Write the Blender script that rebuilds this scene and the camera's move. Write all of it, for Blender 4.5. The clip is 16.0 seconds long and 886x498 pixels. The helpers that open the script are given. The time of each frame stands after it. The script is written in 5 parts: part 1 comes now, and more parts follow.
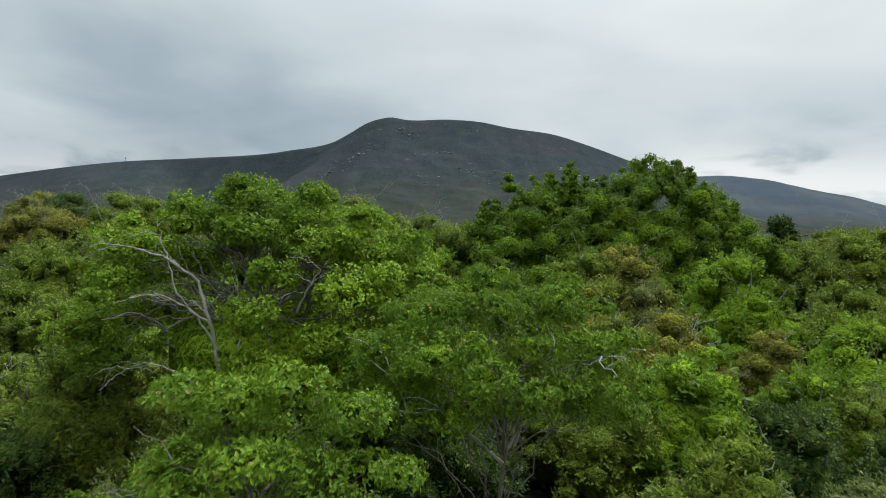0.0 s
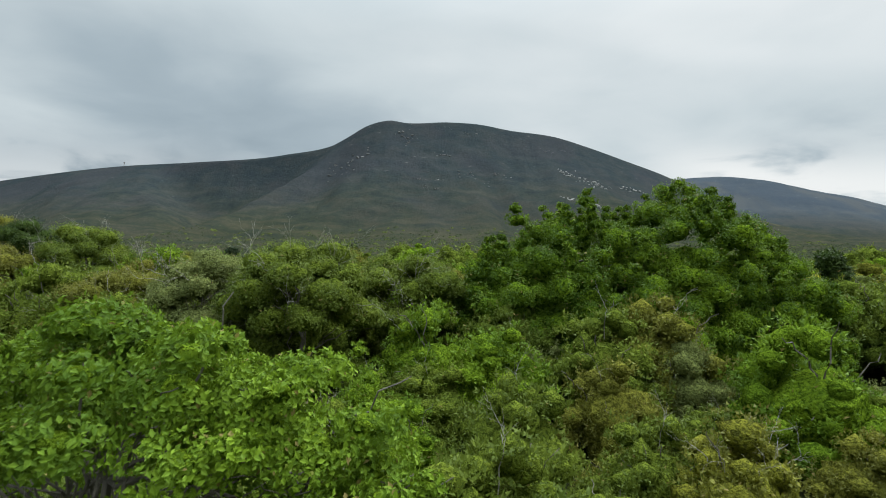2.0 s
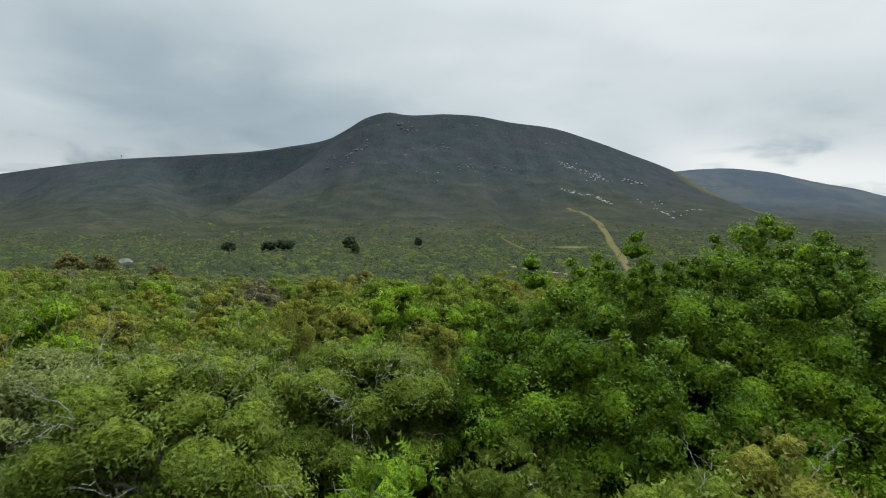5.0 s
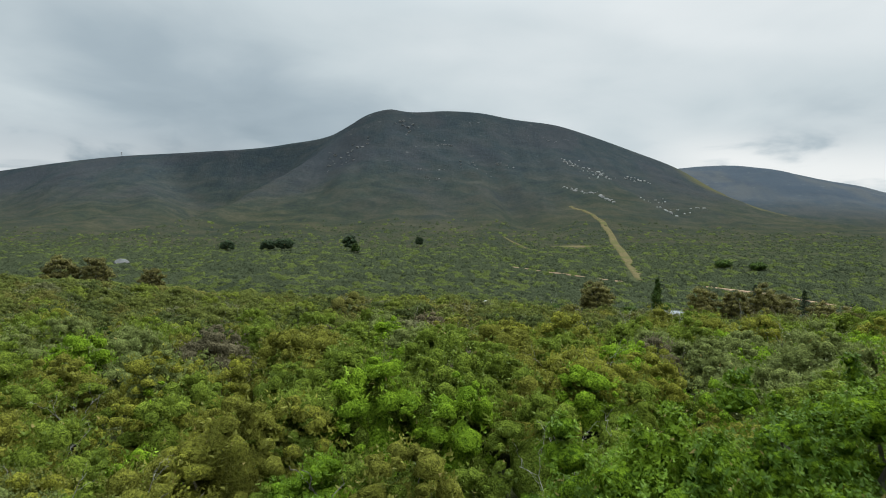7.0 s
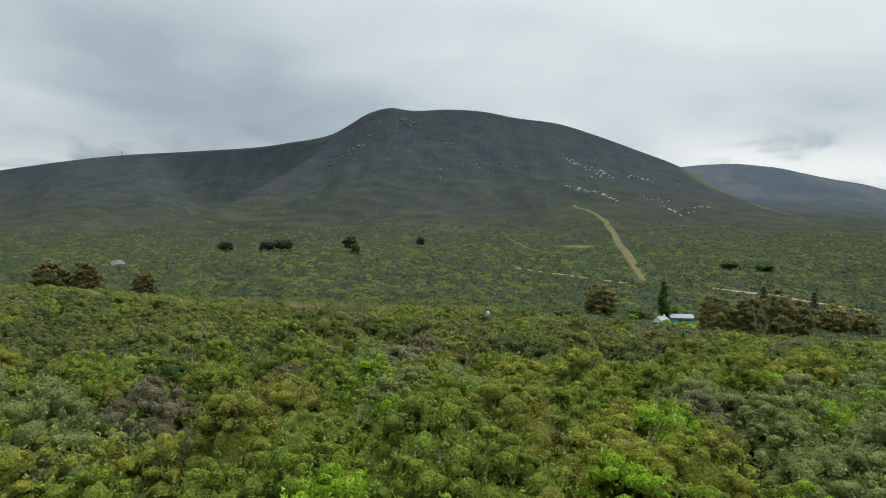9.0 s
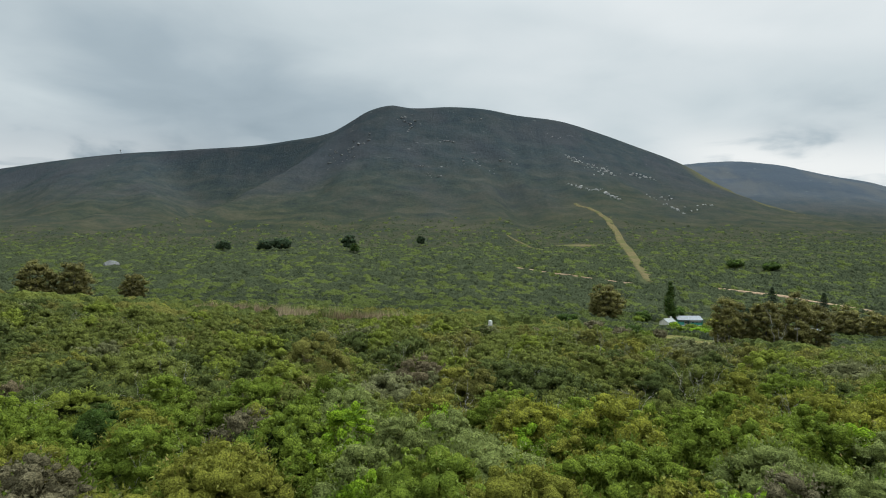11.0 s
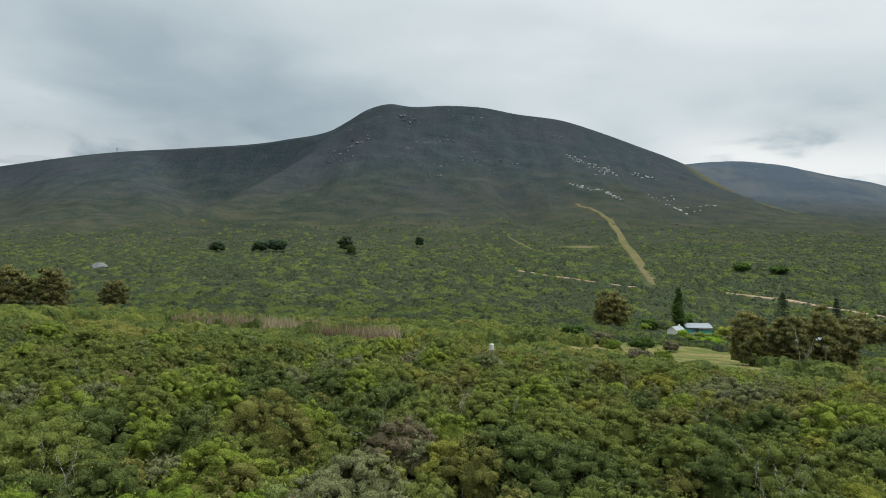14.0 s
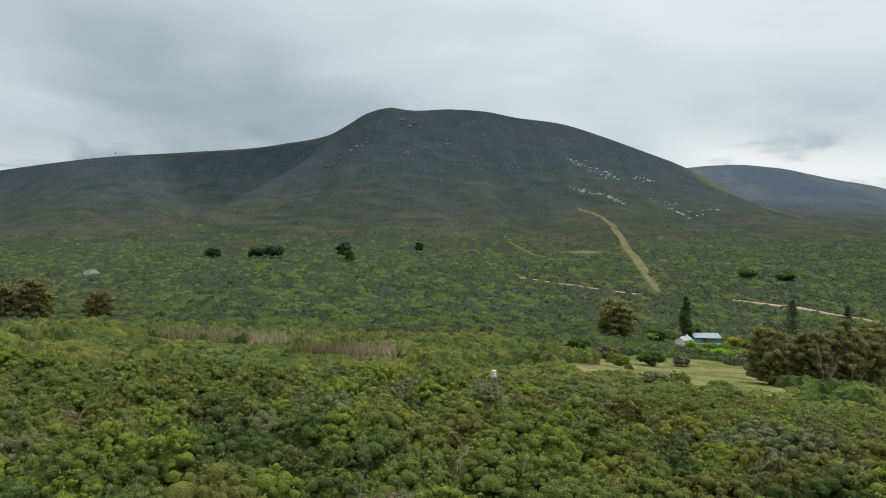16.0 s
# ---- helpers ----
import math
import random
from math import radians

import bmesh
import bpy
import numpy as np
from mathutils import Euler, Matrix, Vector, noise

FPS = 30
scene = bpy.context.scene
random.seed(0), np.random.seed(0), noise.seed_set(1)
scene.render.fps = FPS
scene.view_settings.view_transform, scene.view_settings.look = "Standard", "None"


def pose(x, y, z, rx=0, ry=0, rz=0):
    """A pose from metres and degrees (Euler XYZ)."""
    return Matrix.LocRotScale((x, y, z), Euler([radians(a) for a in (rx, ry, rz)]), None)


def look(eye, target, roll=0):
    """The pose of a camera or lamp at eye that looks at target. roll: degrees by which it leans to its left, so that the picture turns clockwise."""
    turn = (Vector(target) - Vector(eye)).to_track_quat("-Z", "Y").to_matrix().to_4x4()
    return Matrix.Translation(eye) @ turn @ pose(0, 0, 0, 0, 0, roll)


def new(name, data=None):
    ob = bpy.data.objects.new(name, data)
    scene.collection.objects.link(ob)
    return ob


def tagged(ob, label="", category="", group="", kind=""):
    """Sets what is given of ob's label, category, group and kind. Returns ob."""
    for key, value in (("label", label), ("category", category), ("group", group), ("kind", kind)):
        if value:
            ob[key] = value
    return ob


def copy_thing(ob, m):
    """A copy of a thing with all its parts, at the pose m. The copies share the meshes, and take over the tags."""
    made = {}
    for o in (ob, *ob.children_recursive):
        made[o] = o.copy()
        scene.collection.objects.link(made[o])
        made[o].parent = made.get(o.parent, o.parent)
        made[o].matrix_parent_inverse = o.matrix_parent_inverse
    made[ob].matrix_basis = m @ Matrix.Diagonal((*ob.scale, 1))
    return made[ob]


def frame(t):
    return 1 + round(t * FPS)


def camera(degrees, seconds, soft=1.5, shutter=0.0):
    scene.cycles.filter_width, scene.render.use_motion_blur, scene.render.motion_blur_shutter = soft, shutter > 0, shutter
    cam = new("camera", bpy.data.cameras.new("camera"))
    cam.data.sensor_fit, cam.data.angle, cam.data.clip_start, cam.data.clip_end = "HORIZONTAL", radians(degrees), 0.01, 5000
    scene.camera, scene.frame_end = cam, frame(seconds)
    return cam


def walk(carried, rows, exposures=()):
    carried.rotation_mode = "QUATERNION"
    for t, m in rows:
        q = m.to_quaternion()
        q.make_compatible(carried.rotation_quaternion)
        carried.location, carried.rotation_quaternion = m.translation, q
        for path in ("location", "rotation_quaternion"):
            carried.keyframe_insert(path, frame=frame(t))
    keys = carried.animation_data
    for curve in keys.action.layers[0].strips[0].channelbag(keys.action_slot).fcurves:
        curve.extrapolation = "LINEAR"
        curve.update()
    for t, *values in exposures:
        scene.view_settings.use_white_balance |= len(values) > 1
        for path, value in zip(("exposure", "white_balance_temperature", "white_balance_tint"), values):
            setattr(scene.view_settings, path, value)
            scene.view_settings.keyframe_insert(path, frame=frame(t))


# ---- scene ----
# Camera: a drone that climbs out of the trees and flies on over the scrub
cam = camera(73.0, 16.0, 1.0, 0.2)
# seconds, x, y, z, yaw, pitch, roll
PATH = [
    (0.0, 0.00, -1.30, 8.00, -0.53, 0.95, -0.44),
    (0.5, 0.04, 0.16, 8.54, -0.52, 1.06, -0.38),
    (1.0, 0.10, 1.62, 9.16, -0.50, 1.11, -0.25),
    (1.5, 0.13, 2.83, 9.71, -0.51, 1.14, -0.15),
    (2.0, 0.24, 3.96, 10.29, -0.51, 1.17, -0.11),
    (2.5, 0.37, 5.01, 10.80, -0.52, 1.12, -0.08),
    (3.0, 0.47, 6.25, 11.36, -0.56, 0.97, -0.08),
    (3.5, 0.63, 7.84, 11.90, -0.54, 0.88, -0.05),
    (4.0, 0.76, 9.91, 12.43, -0.52, 0.71, -0.03),
    (4.5, 0.87, 12.03, 12.96, -0.50, 0.53, -0.01),
    (5.0, 1.03, 14.49, 13.53, -0.49, 0.40, 0.02),
    (7.5, 2.05, 25.95, 17.68, -0.27, 0.02, -0.04),
    (8.0, 2.22, 28.27, 18.20, -0.23, -0.02, -0.02),
    (8.5, 2.36, 30.56, 18.66, -0.17, -0.04, 0.01),
    (9.0, 2.51, 33.05, 19.16, -0.13, -0.07, 0.01),
    (11.5, 3.15, 46.44, 20.91, -0.03, -0.28, 0.09),
    (12.0, 3.31, 49.20, 21.39, -0.04, -0.30, 0.06),
    (12.5, 3.46, 51.84, 21.87, -0.04, -0.35, 0.00),
    (13.0, 3.62, 54.42, 22.40, -0.06, -0.34, -0.01),
    (13.5, 3.79, 56.91, 22.87, -0.06, -0.34, -0.02),
    (14.0, 3.94, 59.50, 23.39, -0.05, -0.35, -0.05),
    (14.5, 4.09, 62.06, 23.87, -0.05, -0.34, -0.05),
    (15.0, 4.27, 64.85, 24.46, -0.02, -0.21, -0.03),
    (15.5, 4.40, 67.79, 24.98, -0.00, -0.12, -0.02),
    (16.0, 4.62, 71.07, 25.53, -0.00, 0.00, 0.00),
]
walk(cam, [(t, pose(x, y, z, 90 + p, r, a)) for t, x, y, z, a, p, r in PATH])

# ---------------------------------------------------------------- sky and sun
SUN_ELEV, SUN_TURN = radians(50), radians(48)      # high behind the clouds, ahead and to the right of the view

world = bpy.data.worlds.new("overcast_sky")
scene.world = world
world.use_nodes = True


class Nodes:
    """A short hand for wiring shader nodes."""

    def __init__(self, tree):
        self.tree = tree
        tree.nodes.clear()

    def add(self, kind, **inputs):
        n = self.tree.nodes.new(kind)
        for key, value in inputs.items():
            self.put(n, key, value)
        return n

    def put(self, n, key, value):
        sock = n.inputs[int(key[1:])] if key[0] == "i" and key[1:].isdigit() else n.inputs[key.replace("_", " ")]
        if isinstance(value, bpy.types.NodeSocket):
            self.tree.links.new(value, sock)
        else:
            sock.default_value = value

    def math(self, op, a, b=0.0, c=0.0, clamp=False):
        n = self.add("ShaderNodeMath", i0=a, i1=b, i2=c)
        n.operation, n.use_clamp = op, clamp
        return n.outputs[0]

    def vec(self, op, a, b=(0, 0, 0)):
        n = self.add("ShaderNodeVectorMath", i0=a, i1=b)
        n.operation = op
        return n.outputs["Value" if op == "DOT_PRODUCT" else "Vector"]

    def ramp(self, fac, stops):
        n = self.add("ShaderNodeValToRGB", Fac=fac)
        e = n.color_ramp.elements
        while len(e) < len(stops):
            e.new(0.5)
        for k, (at, col) in zip(e, stops):
            k.position, k.color = at, (*col, 1) if len(col) == 3 else col
        return n.outputs[0]

    def span(self, value, a, b, c=0.0, d=1.0):
        n = self.add("ShaderNodeMapRange", i0=value, i1=a, i2=b, i3=c, i4=d)
        n.interpolation_type = "SMOOTHSTEP"
        return n.outputs[0]

    def mix(self, fac, a, b, kind="MIX"):
        n = self.tree.nodes.new("ShaderNodeMix")
        n.data_type, n.blend_type = "RGBA", kind
        for sock, value in ((n.inputs[0], fac), (n.inputs[6], a), (n.inputs[7], b)):
            if isinstance(value, bpy.types.NodeSocket):
                self.tree.links.new(value, sock)
            else:
                sock.default_value = value if not isinstance(value, tuple) or len(value) == 4 else (*value, 1)
        return n.outputs[2]

    def noise(self, vector, scale, detail=3.0, rough=0.5, distort=0.0):
        n = self.add("ShaderNodeTexNoise", Vector=vector, Scale=scale, Detail=detail, Roughness=rough, Distortion=distort)
        return n.outputs[0]


def make_sky():
    k = Nodes(world.node_tree)
    sky = k.add("ShaderNodeTexSky")
    sky.sky_type, sky.sun_disc = "NISHITA", False
    sky.sun_elevation, sky.sun_rotation = SUN_ELEV, SUN_TURN
    sky.dust_density, sky.ozone_density = 3.0, 1.5
    clear = k.vec("MULTIPLY", sky.outputs[0], (0.10, 0.10, 0.10))
    co = k.add("ShaderNodeTexCoord").outputs["Generated"]
    sep = k.add("ShaderNodeSeparateXYZ", Vector=co)
    x, y, z = sep.outputs
    # the cloud deck seen in perspective: a plane overhead
    zz = k.math("ADD", k.math("MAXIMUM", z, 0.0), 0.16)
    plane = k.add("ShaderNodeCombineXYZ", X=k.math("DIVIDE", x, zz), Y=k.math("DIVIDE", y, zz), Z=0.3).outputs[0]
    big = k.noise(plane, 0.55, 3, 0.45, 0.6)
    fine = k.noise(plane, 1.9, 5, 0.5, 0.3)
    cover = k.math("ADD", k.math("MULTIPLY", big, 0.78), k.math("MULTIPLY", fine, 0.22))
    # the deck thins towards the sun's side
    side = k.span(x, -0.75, 0.75, 0.05, 0.13)
    cover = k.math("ADD", cover, side)
    # a heavier bank hangs over the western end of the range
    bank = k.math("MULTIPLY", k.span(z, 0.42, 0.18), k.math("MULTIPLY", k.span(x, 0.22, -0.15), k.span(x, -0.70, -0.30, 0.15, 1.0)))
    cover = k.math("SUBTRACT", cover, k.math("MULTIPLY", bank, 0.20))
    cloud = k.ramp(cover, [(0.28, (0.265, 0.34, 0.395)), (0.42, (0.39, 0.475, 0.53)), (0.54, (0.58, 0.66, 0.695)), (0.72, (0.76, 0.815, 0.835))])
    # a bright gap under the deck, low over the ridges
    wing = k.span(k.math("ABSOLUTE", x), 0.22, 0.5)
    low = k.math("MULTIPLY", k.span(z, 0.08, 0.22, 1.0, 0.0), k.math("MAXIMUM", k.math("MULTIPLY", k.span(fine, 0.42, 0.62), 0.5), k.math("MULTIPLY", wing, k.span(fine, 0.32, 0.52))))
    cloud = k.mix(k.math("MULTIPLY", low, 0.8), cloud, (0.78, 0.82, 0.83))
    # the gap is widest over the eastern range
    east = k.math("MULTIPLY", k.span(x, 0.30, 0.44), k.math("MULTIPLY", k.span(k.math("ADD", z, k.math("MULTIPLY", x, 0.22)), 0.225, 0.285, 1.0, 0.0), k.span(fine, 0.34, 0.52)))
    cloud = k.mix(east, cloud, (0.86, 0.89, 0.89))
    # overcast skies are about three times as bright overhead as at the horizon
    high = k.span(z, 0.34, 0.9, 1.0, 4.4)
    # and brightest round the hidden sun
    toward = k.vec("DOT_PRODUCT", co, (math.sin(SUN_TURN) * math.cos(SUN_ELEV), math.cos(SUN_TURN) * math.cos(SUN_ELEV), math.sin(SUN_ELEV)))
    glow = k.math("MULTIPLY", k.span(toward, 0.35, 1.0, 0.72, 1.9), k.span(z, 0.42, 0.66))
    glow = k.math("ADD", glow, k.span(z, 0.42, 0.66, 1.0, 0.0))
    high = k.math("MULTIPLY", high, glow)
    up = k.add("ShaderNodeCombineXYZ", X=high, Y=high, Z=high).outputs[0]
    cloud = k.vec("MULTIPLY", cloud, up)
    total = k.mix(0.97, clear, cloud)
    bg = k.add("ShaderNodeBackground", Color=total, Strength=1.0)
    k.add("ShaderNodeOutputWorld", Surface=bg.outputs[0])


make_sky()

sun = new("sun", bpy.data.lights.new("sun", "SUN"))
sun.data.energy, sun.data.angle, sun.data.color = 1.5, radians(25), (1.0, 0.96, 0.9)
sun.matrix_world = look((0, 0, 0), (-math.sin(SUN_TURN) * math.cos(SUN_ELEV), -math.cos(SUN_TURN) * math.cos(SUN_ELEV), -math.sin(SUN_ELEV)))
scene.view_settings.exposure = 0.0

# ---------------------------------------------------------------- materials


def surface(name, build):
    m = bpy.data.materials.new(name)
    m.use_nodes = True
    k = Nodes(m.node_tree)
    out = k.add("ShaderNodeOutputMaterial")
    k.put(out, "Surface", build(k))
    return m


def bump(k, height, strength, distance=0.05):
    return k.add("ShaderNodeBump", Height=height, Strength=strength, Distance=distance).outputs[0]


def leaf_material(name, young, old, patch=0.35, gloss=0.55, thin=0.25, single=0.38):
    """Leaves that differ one from the next and bush from bush, with light passing through them."""
    def build(k):
        each = k.add("ShaderNodeNewGeometry").outputs["Random Per Island"]
        bush = k.add("ShaderNodeObjectInfo").outputs["Random"]
        place = k.add("ShaderNodeNewGeometry").outputs["Position"]
        drift = k.noise(place, patch, 2, 0.5)
        f = k.math("ADD", k.math("MULTIPLY", each, single), k.math("ADD", k.math("MULTIPLY", bush, 0.25), k.math("MULTIPLY", k.math("SUBTRACT", drift, 0.5), 1.6)))
        col = k.mix(k.span(f, 0.0, 1.0), tuple(old), tuple(young))
        col = k.mix(k.span(each, 0.984, 0.986), col, (0.20, 0.16, 0.05))
        b = k.add("ShaderNodeBsdfPrincipled", Base_Color=col, Roughness=gloss, Specular_IOR_Level=0.09)
        t = k.add("ShaderNodeBsdfTranslucent", Color=k.mix(0.5, col, tuple(young)))
        return k.add("ShaderNodeMixShader", Fac=thin, i1=b.outputs[0], i2=t.outputs[0]).outputs[0]
    return surface(name, build)


def scrub_material(name, young, old, grain=7.5):
    """A crown's leafy mass, its leaves too small to be told apart one by one."""
    def build(k):
        place = k.add("ShaderNodeNewGeometry").outputs["Position"]
        each = k.add("ShaderNodeNewGeometry").outputs["Random Per Island"]
        bush = k.add("ShaderNodeObjectInfo").outputs["Random"]
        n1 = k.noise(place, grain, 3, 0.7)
        n2 = k.noise(place, 0.06, 3, 0.5)
        n3 = k.noise(place, 0.7, 3, 0.6)
        f = k.math("ADD", k.math("MULTIPLY", each, 0.16), k.math("MULTIPLY", bush, 0.2))
        f = k.math("ADD", f, k.math("MULTIPLY", k.math("SUBTRACT", n2, 0.36), 1.0))
        f = k.math("ADD", f, k.math("MULTIPLY", k.math("SUBTRACT", n3, 0.40), 0.9))
        col = k.mix(k.span(f, -0.1, 0.9), tuple(old), tuple(young))
        # shade in the gaps between the sprays of leaves, painted as dark speckle
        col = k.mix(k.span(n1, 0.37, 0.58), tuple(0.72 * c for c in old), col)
        both = k.math("ADD", n1, k.math("MULTIPLY", n3, 2.5))
        return k.add("ShaderNodeBsdfPrincipled", Base_Color=col, Roughness=0.9, Specular_IOR_Level=0.0, Normal=bump(k, both, 1.0, 0.35)).outputs[0]
    return surface(name, build)


def wood_material(name, pale, dark, scale=9.0):
    def build(k):
        co = k.add("ShaderNodeTexCoord").outputs["Object"]
        n = k.noise(k.vec("MULTIPLY", co, (1, 1, 0.25)), scale, 4, 0.6)
        big = k.noise(co, 0.7, 2)
        col = k.mix(k.span(k.math("ADD", n, k.math("MULTIPLY", big, 0.4)), 0.45, 0.95), tuple(dark), tuple(pale))
        return k.add("ShaderNodeBsdfPrincipled", Base_Color=col, Roughness=0.85, Normal=bump(k, n, 0.5, 0.02)).outputs[0]
    return surface(name, build)


# greens of the scrub: (young leaves, old leaves)
GREENS = [
    ((0.225, 0.340, 0.024), (0.070, 0.130, 0.012)),   # bright green
    ((0.172, 0.222, 0.029), (0.076, 0.110, 0.017)),   # mid green
    ((0.068, 0.104, 0.022), (0.029, 0.052, 0.012)),   # dark green
    ((0.192, 0.222, 0.066), (0.097, 0.120, 0.036)),   # grey green
    ((0.212, 0.214, 0.034), (0.100, 0.106, 0.020)),   # olive
    ((0.250, 0.255, 0.032), (0.112, 0.118, 0.024)),   # yellow green
    ((0.160, 0.140, 0.080), (0.080, 0.072, 0.040)),   # dry brown
    ((0.235, 0.215, 0.062), (0.076, 0.070, 0.030)),   # gum leaves
    ((0.052, 0.076, 0.038), (0.024, 0.038, 0.019)),   # conifer
    ((0.185, 0.285, 0.018), (0.046, 0.092, 0.010)),   # broad evergreen
]
LEAF = [leaf_material("leaf_" + n, *c) for n, c in zip(("bright", "mid", "dark", "grey", "olive", "yellow", "dry", "gum", "conifer", "evergreen"), GREENS)]
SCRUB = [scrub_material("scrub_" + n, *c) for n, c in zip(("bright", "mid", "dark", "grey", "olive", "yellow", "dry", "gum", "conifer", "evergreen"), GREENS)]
# the drier scrub on the open slope: duller kinds of the same order
DULL = [
    ((0.188, 0.219, 0.033), (0.098, 0.122, 0.023)),
    ((0.143, 0.161, 0.036), (0.079, 0.093, 0.024)),
    ((0.101, 0.120, 0.033), (0.051, 0.066, 0.021)),
    ((0.171, 0.173, 0.077), (0.096, 0.101, 0.045)),
    ((0.165, 0.159, 0.040), (0.092, 0.091, 0.026)),
    ((0.214, 0.206, 0.036), (0.113, 0.113, 0.025)),
    ((0.171, 0.138, 0.077), (0.094, 0.078, 0.045)),
    ((0.266, 0.208, 0.105), (0.085, 0.065, 0.051)),
    ((0.062, 0.074, 0.039), (0.032, 0.040, 0.023)),
    ((0.161, 0.177, 0.054), (0.074, 0.093, 0.032)),
]
SOFT = [leaf_material("slope_leaf_" + n, *c, single=0.28) for n, c in zip(("bright", "mid", "dark", "grey", "olive", "yellow", "dry", "gum", "conifer", "evergreen"), DULL)]
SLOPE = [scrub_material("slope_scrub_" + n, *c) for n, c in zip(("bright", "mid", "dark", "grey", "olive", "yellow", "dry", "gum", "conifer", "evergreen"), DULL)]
BARK = wood_material("grey_bark", (0.17, 0.15, 0.125), (0.060, 0.052, 0.042))
DEAD = wood_material("bleached_wood", (0.34, 0.32, 0.28), (0.13, 0.12, 0.10))


def ground_material():
    def build(k):
        place = k.add("ShaderNodeNewGeometry").outputs["Position"]
        norm = k.add("ShaderNodeNewGeometry").outputs["Normal"]
        x, y, z = k.add("ShaderNodeSeparateXYZ", Vector=place).outputs
        fine = k.noise(place, 0.16, 6, 0.68)
        mid = k.noise(place, 0.03, 4, 0.55)
        # long faint bands across the slopes
        band = k.noise(k.vec("MULTIPLY", place, (0.007, 0.02, 0.03)), 1.0, 5, 0.55, 1.2)
        big = k.noise(place, 0.0045, 4, 0.55, 0.5)
        heath = k.ramp(k.math("ADD", k.math("MULTIPLY", mid, 0.45), k.math("MULTIPLY", band, 0.55)), [(0.34, (0.020, 0.023, 0.020)), (0.46, (0.026, 0.029, 0.022)), (0.56, (0.035, 0.034, 0.024)), (0.70, (0.046, 0.043, 0.030))])
        rusty = k.mix(k.span(big, 0.44, 0.60), heath, k.mix(0.55, heath, (0.038, 0.031, 0.025)))
        col = k.mix(0.38, rusty, k.mix(k.span(fine, 0.30, 0.72), (0.016, 0.019, 0.018), (0.038, 0.040, 0.034)))
        # darker growth follows the gullies down the slope
        run = k.noise(k.vec("MULTIPLY", place, (0.030, 0.0045, 0.0)), 1.0, 4, 0.6, 1.2)
        col = k.mix(k.math("MULTIPLY", k.span(run, 0.54, 0.70), 0.2), col, (0.012, 0.016, 0.015))
        # bushes too far off to stand out one by one
        speck = k.noise(place, 0.42, 3, 0.7)
        dots = k.math("MULTIPLY", k.span(speck, 0.48, 0.66), 0.28)
        col = k.mix(dots, col, (0.011, 0.014, 0.013))
        # aerial haze on the mountain, put into the colour as a bluish tint
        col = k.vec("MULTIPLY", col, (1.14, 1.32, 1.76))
        # the lower slopes are greener
        mot = k.math("ADD", k.math("MULTIPLY", mid, 0.35), k.math("ADD", k.math("MULTIPLY", band, 0.40), k.math("MULTIPLY", fine, 0.25)))
        lower = k.ramp(mot, [(0.34, (0.017, 0.021, 0.018)), (0.46, (0.029, 0.034, 0.020)), (0.54, (0.042, 0.041, 0.024)), (0.66, (0.058, 0.055, 0.031))])
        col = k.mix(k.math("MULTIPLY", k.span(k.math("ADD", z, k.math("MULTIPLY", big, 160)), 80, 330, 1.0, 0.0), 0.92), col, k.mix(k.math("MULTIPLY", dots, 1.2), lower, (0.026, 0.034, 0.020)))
        # scrub that thins out towards the foot of the mountain
        col = k.mix(k.math("MULTIPLY", k.span(y, 560, 900, 1.0, 0.0), 0.8), col, k.mix(k.span(fine, 0.36, 0.62), (0.030, 0.038, 0.019), (0.058, 0.066, 0.030)))
        # haze over the range behind, put into the colour: paler and bluer
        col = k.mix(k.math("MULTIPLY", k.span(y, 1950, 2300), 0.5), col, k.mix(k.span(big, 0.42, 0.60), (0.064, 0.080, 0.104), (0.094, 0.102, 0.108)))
        # a tongue of yellowish grass along the eastern crest
        tongue = k.math("MULTIPLY", k.math("MULTIPLY", k.span(x, 640, 720), k.span(x, 1000, 860)), k.span(k.math("ADD", y, k.math("MULTIPLY", band, 160)), 1600, 1720))
        col = k.mix(k.math("MULTIPLY", tongue, k.span(y, 1950, 1850, 0.0, 0.6)), col, (0.090, 0.082, 0.034))
        # stones show through on steep ground near the tops
        stone = k.math("MULTIPLY", k.span(k.noise(k.vec("MULTIPLY", place, (0.4, 1.0, 1.6)), 0.05, 5, 0.7), 0.64, 0.74), k.span(z, 120, 330))
        col = k.mix(k.math("MULTIPLY", stone, 0.55), col, (0.22, 0.215, 0.20))
        # leaf litter and sandy soil under the near scrub
        litter = k.mix(k.span(k.noise(place, 1.3, 4, 0.6), 0.4, 0.65), (0.035, 0.042, 0.018), (0.080, 0.090, 0.036))
        col = k.mix(k.span(y, 230, 330), litter, col)
        return k.add("ShaderNodeBsdfPrincipled", Base_Color=col, Roughness=1.0, Specular_IOR_Level=0.0, Normal=bump(k, k.math("ADD", fine, k.math("MULTIPLY", speck, 0.5)), 0.75, 3.0)).outputs[0]
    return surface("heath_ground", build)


GROUND = ground_material()

# ---------------------------------------------------------------- mesh building


def lattice(ix, iy, seed):
    h = (ix.astype(np.int64) * 374761393 + iy.astype(np.int64) * 668265263 + seed * 974634777) & 0x7FFFFFFF
    h = ((h ^ (h >> 13)) * 1274126177) & 0x7FFFFFFF
    return ((h ^ (h >> 16)) & 0xFFFF) / 65535.0


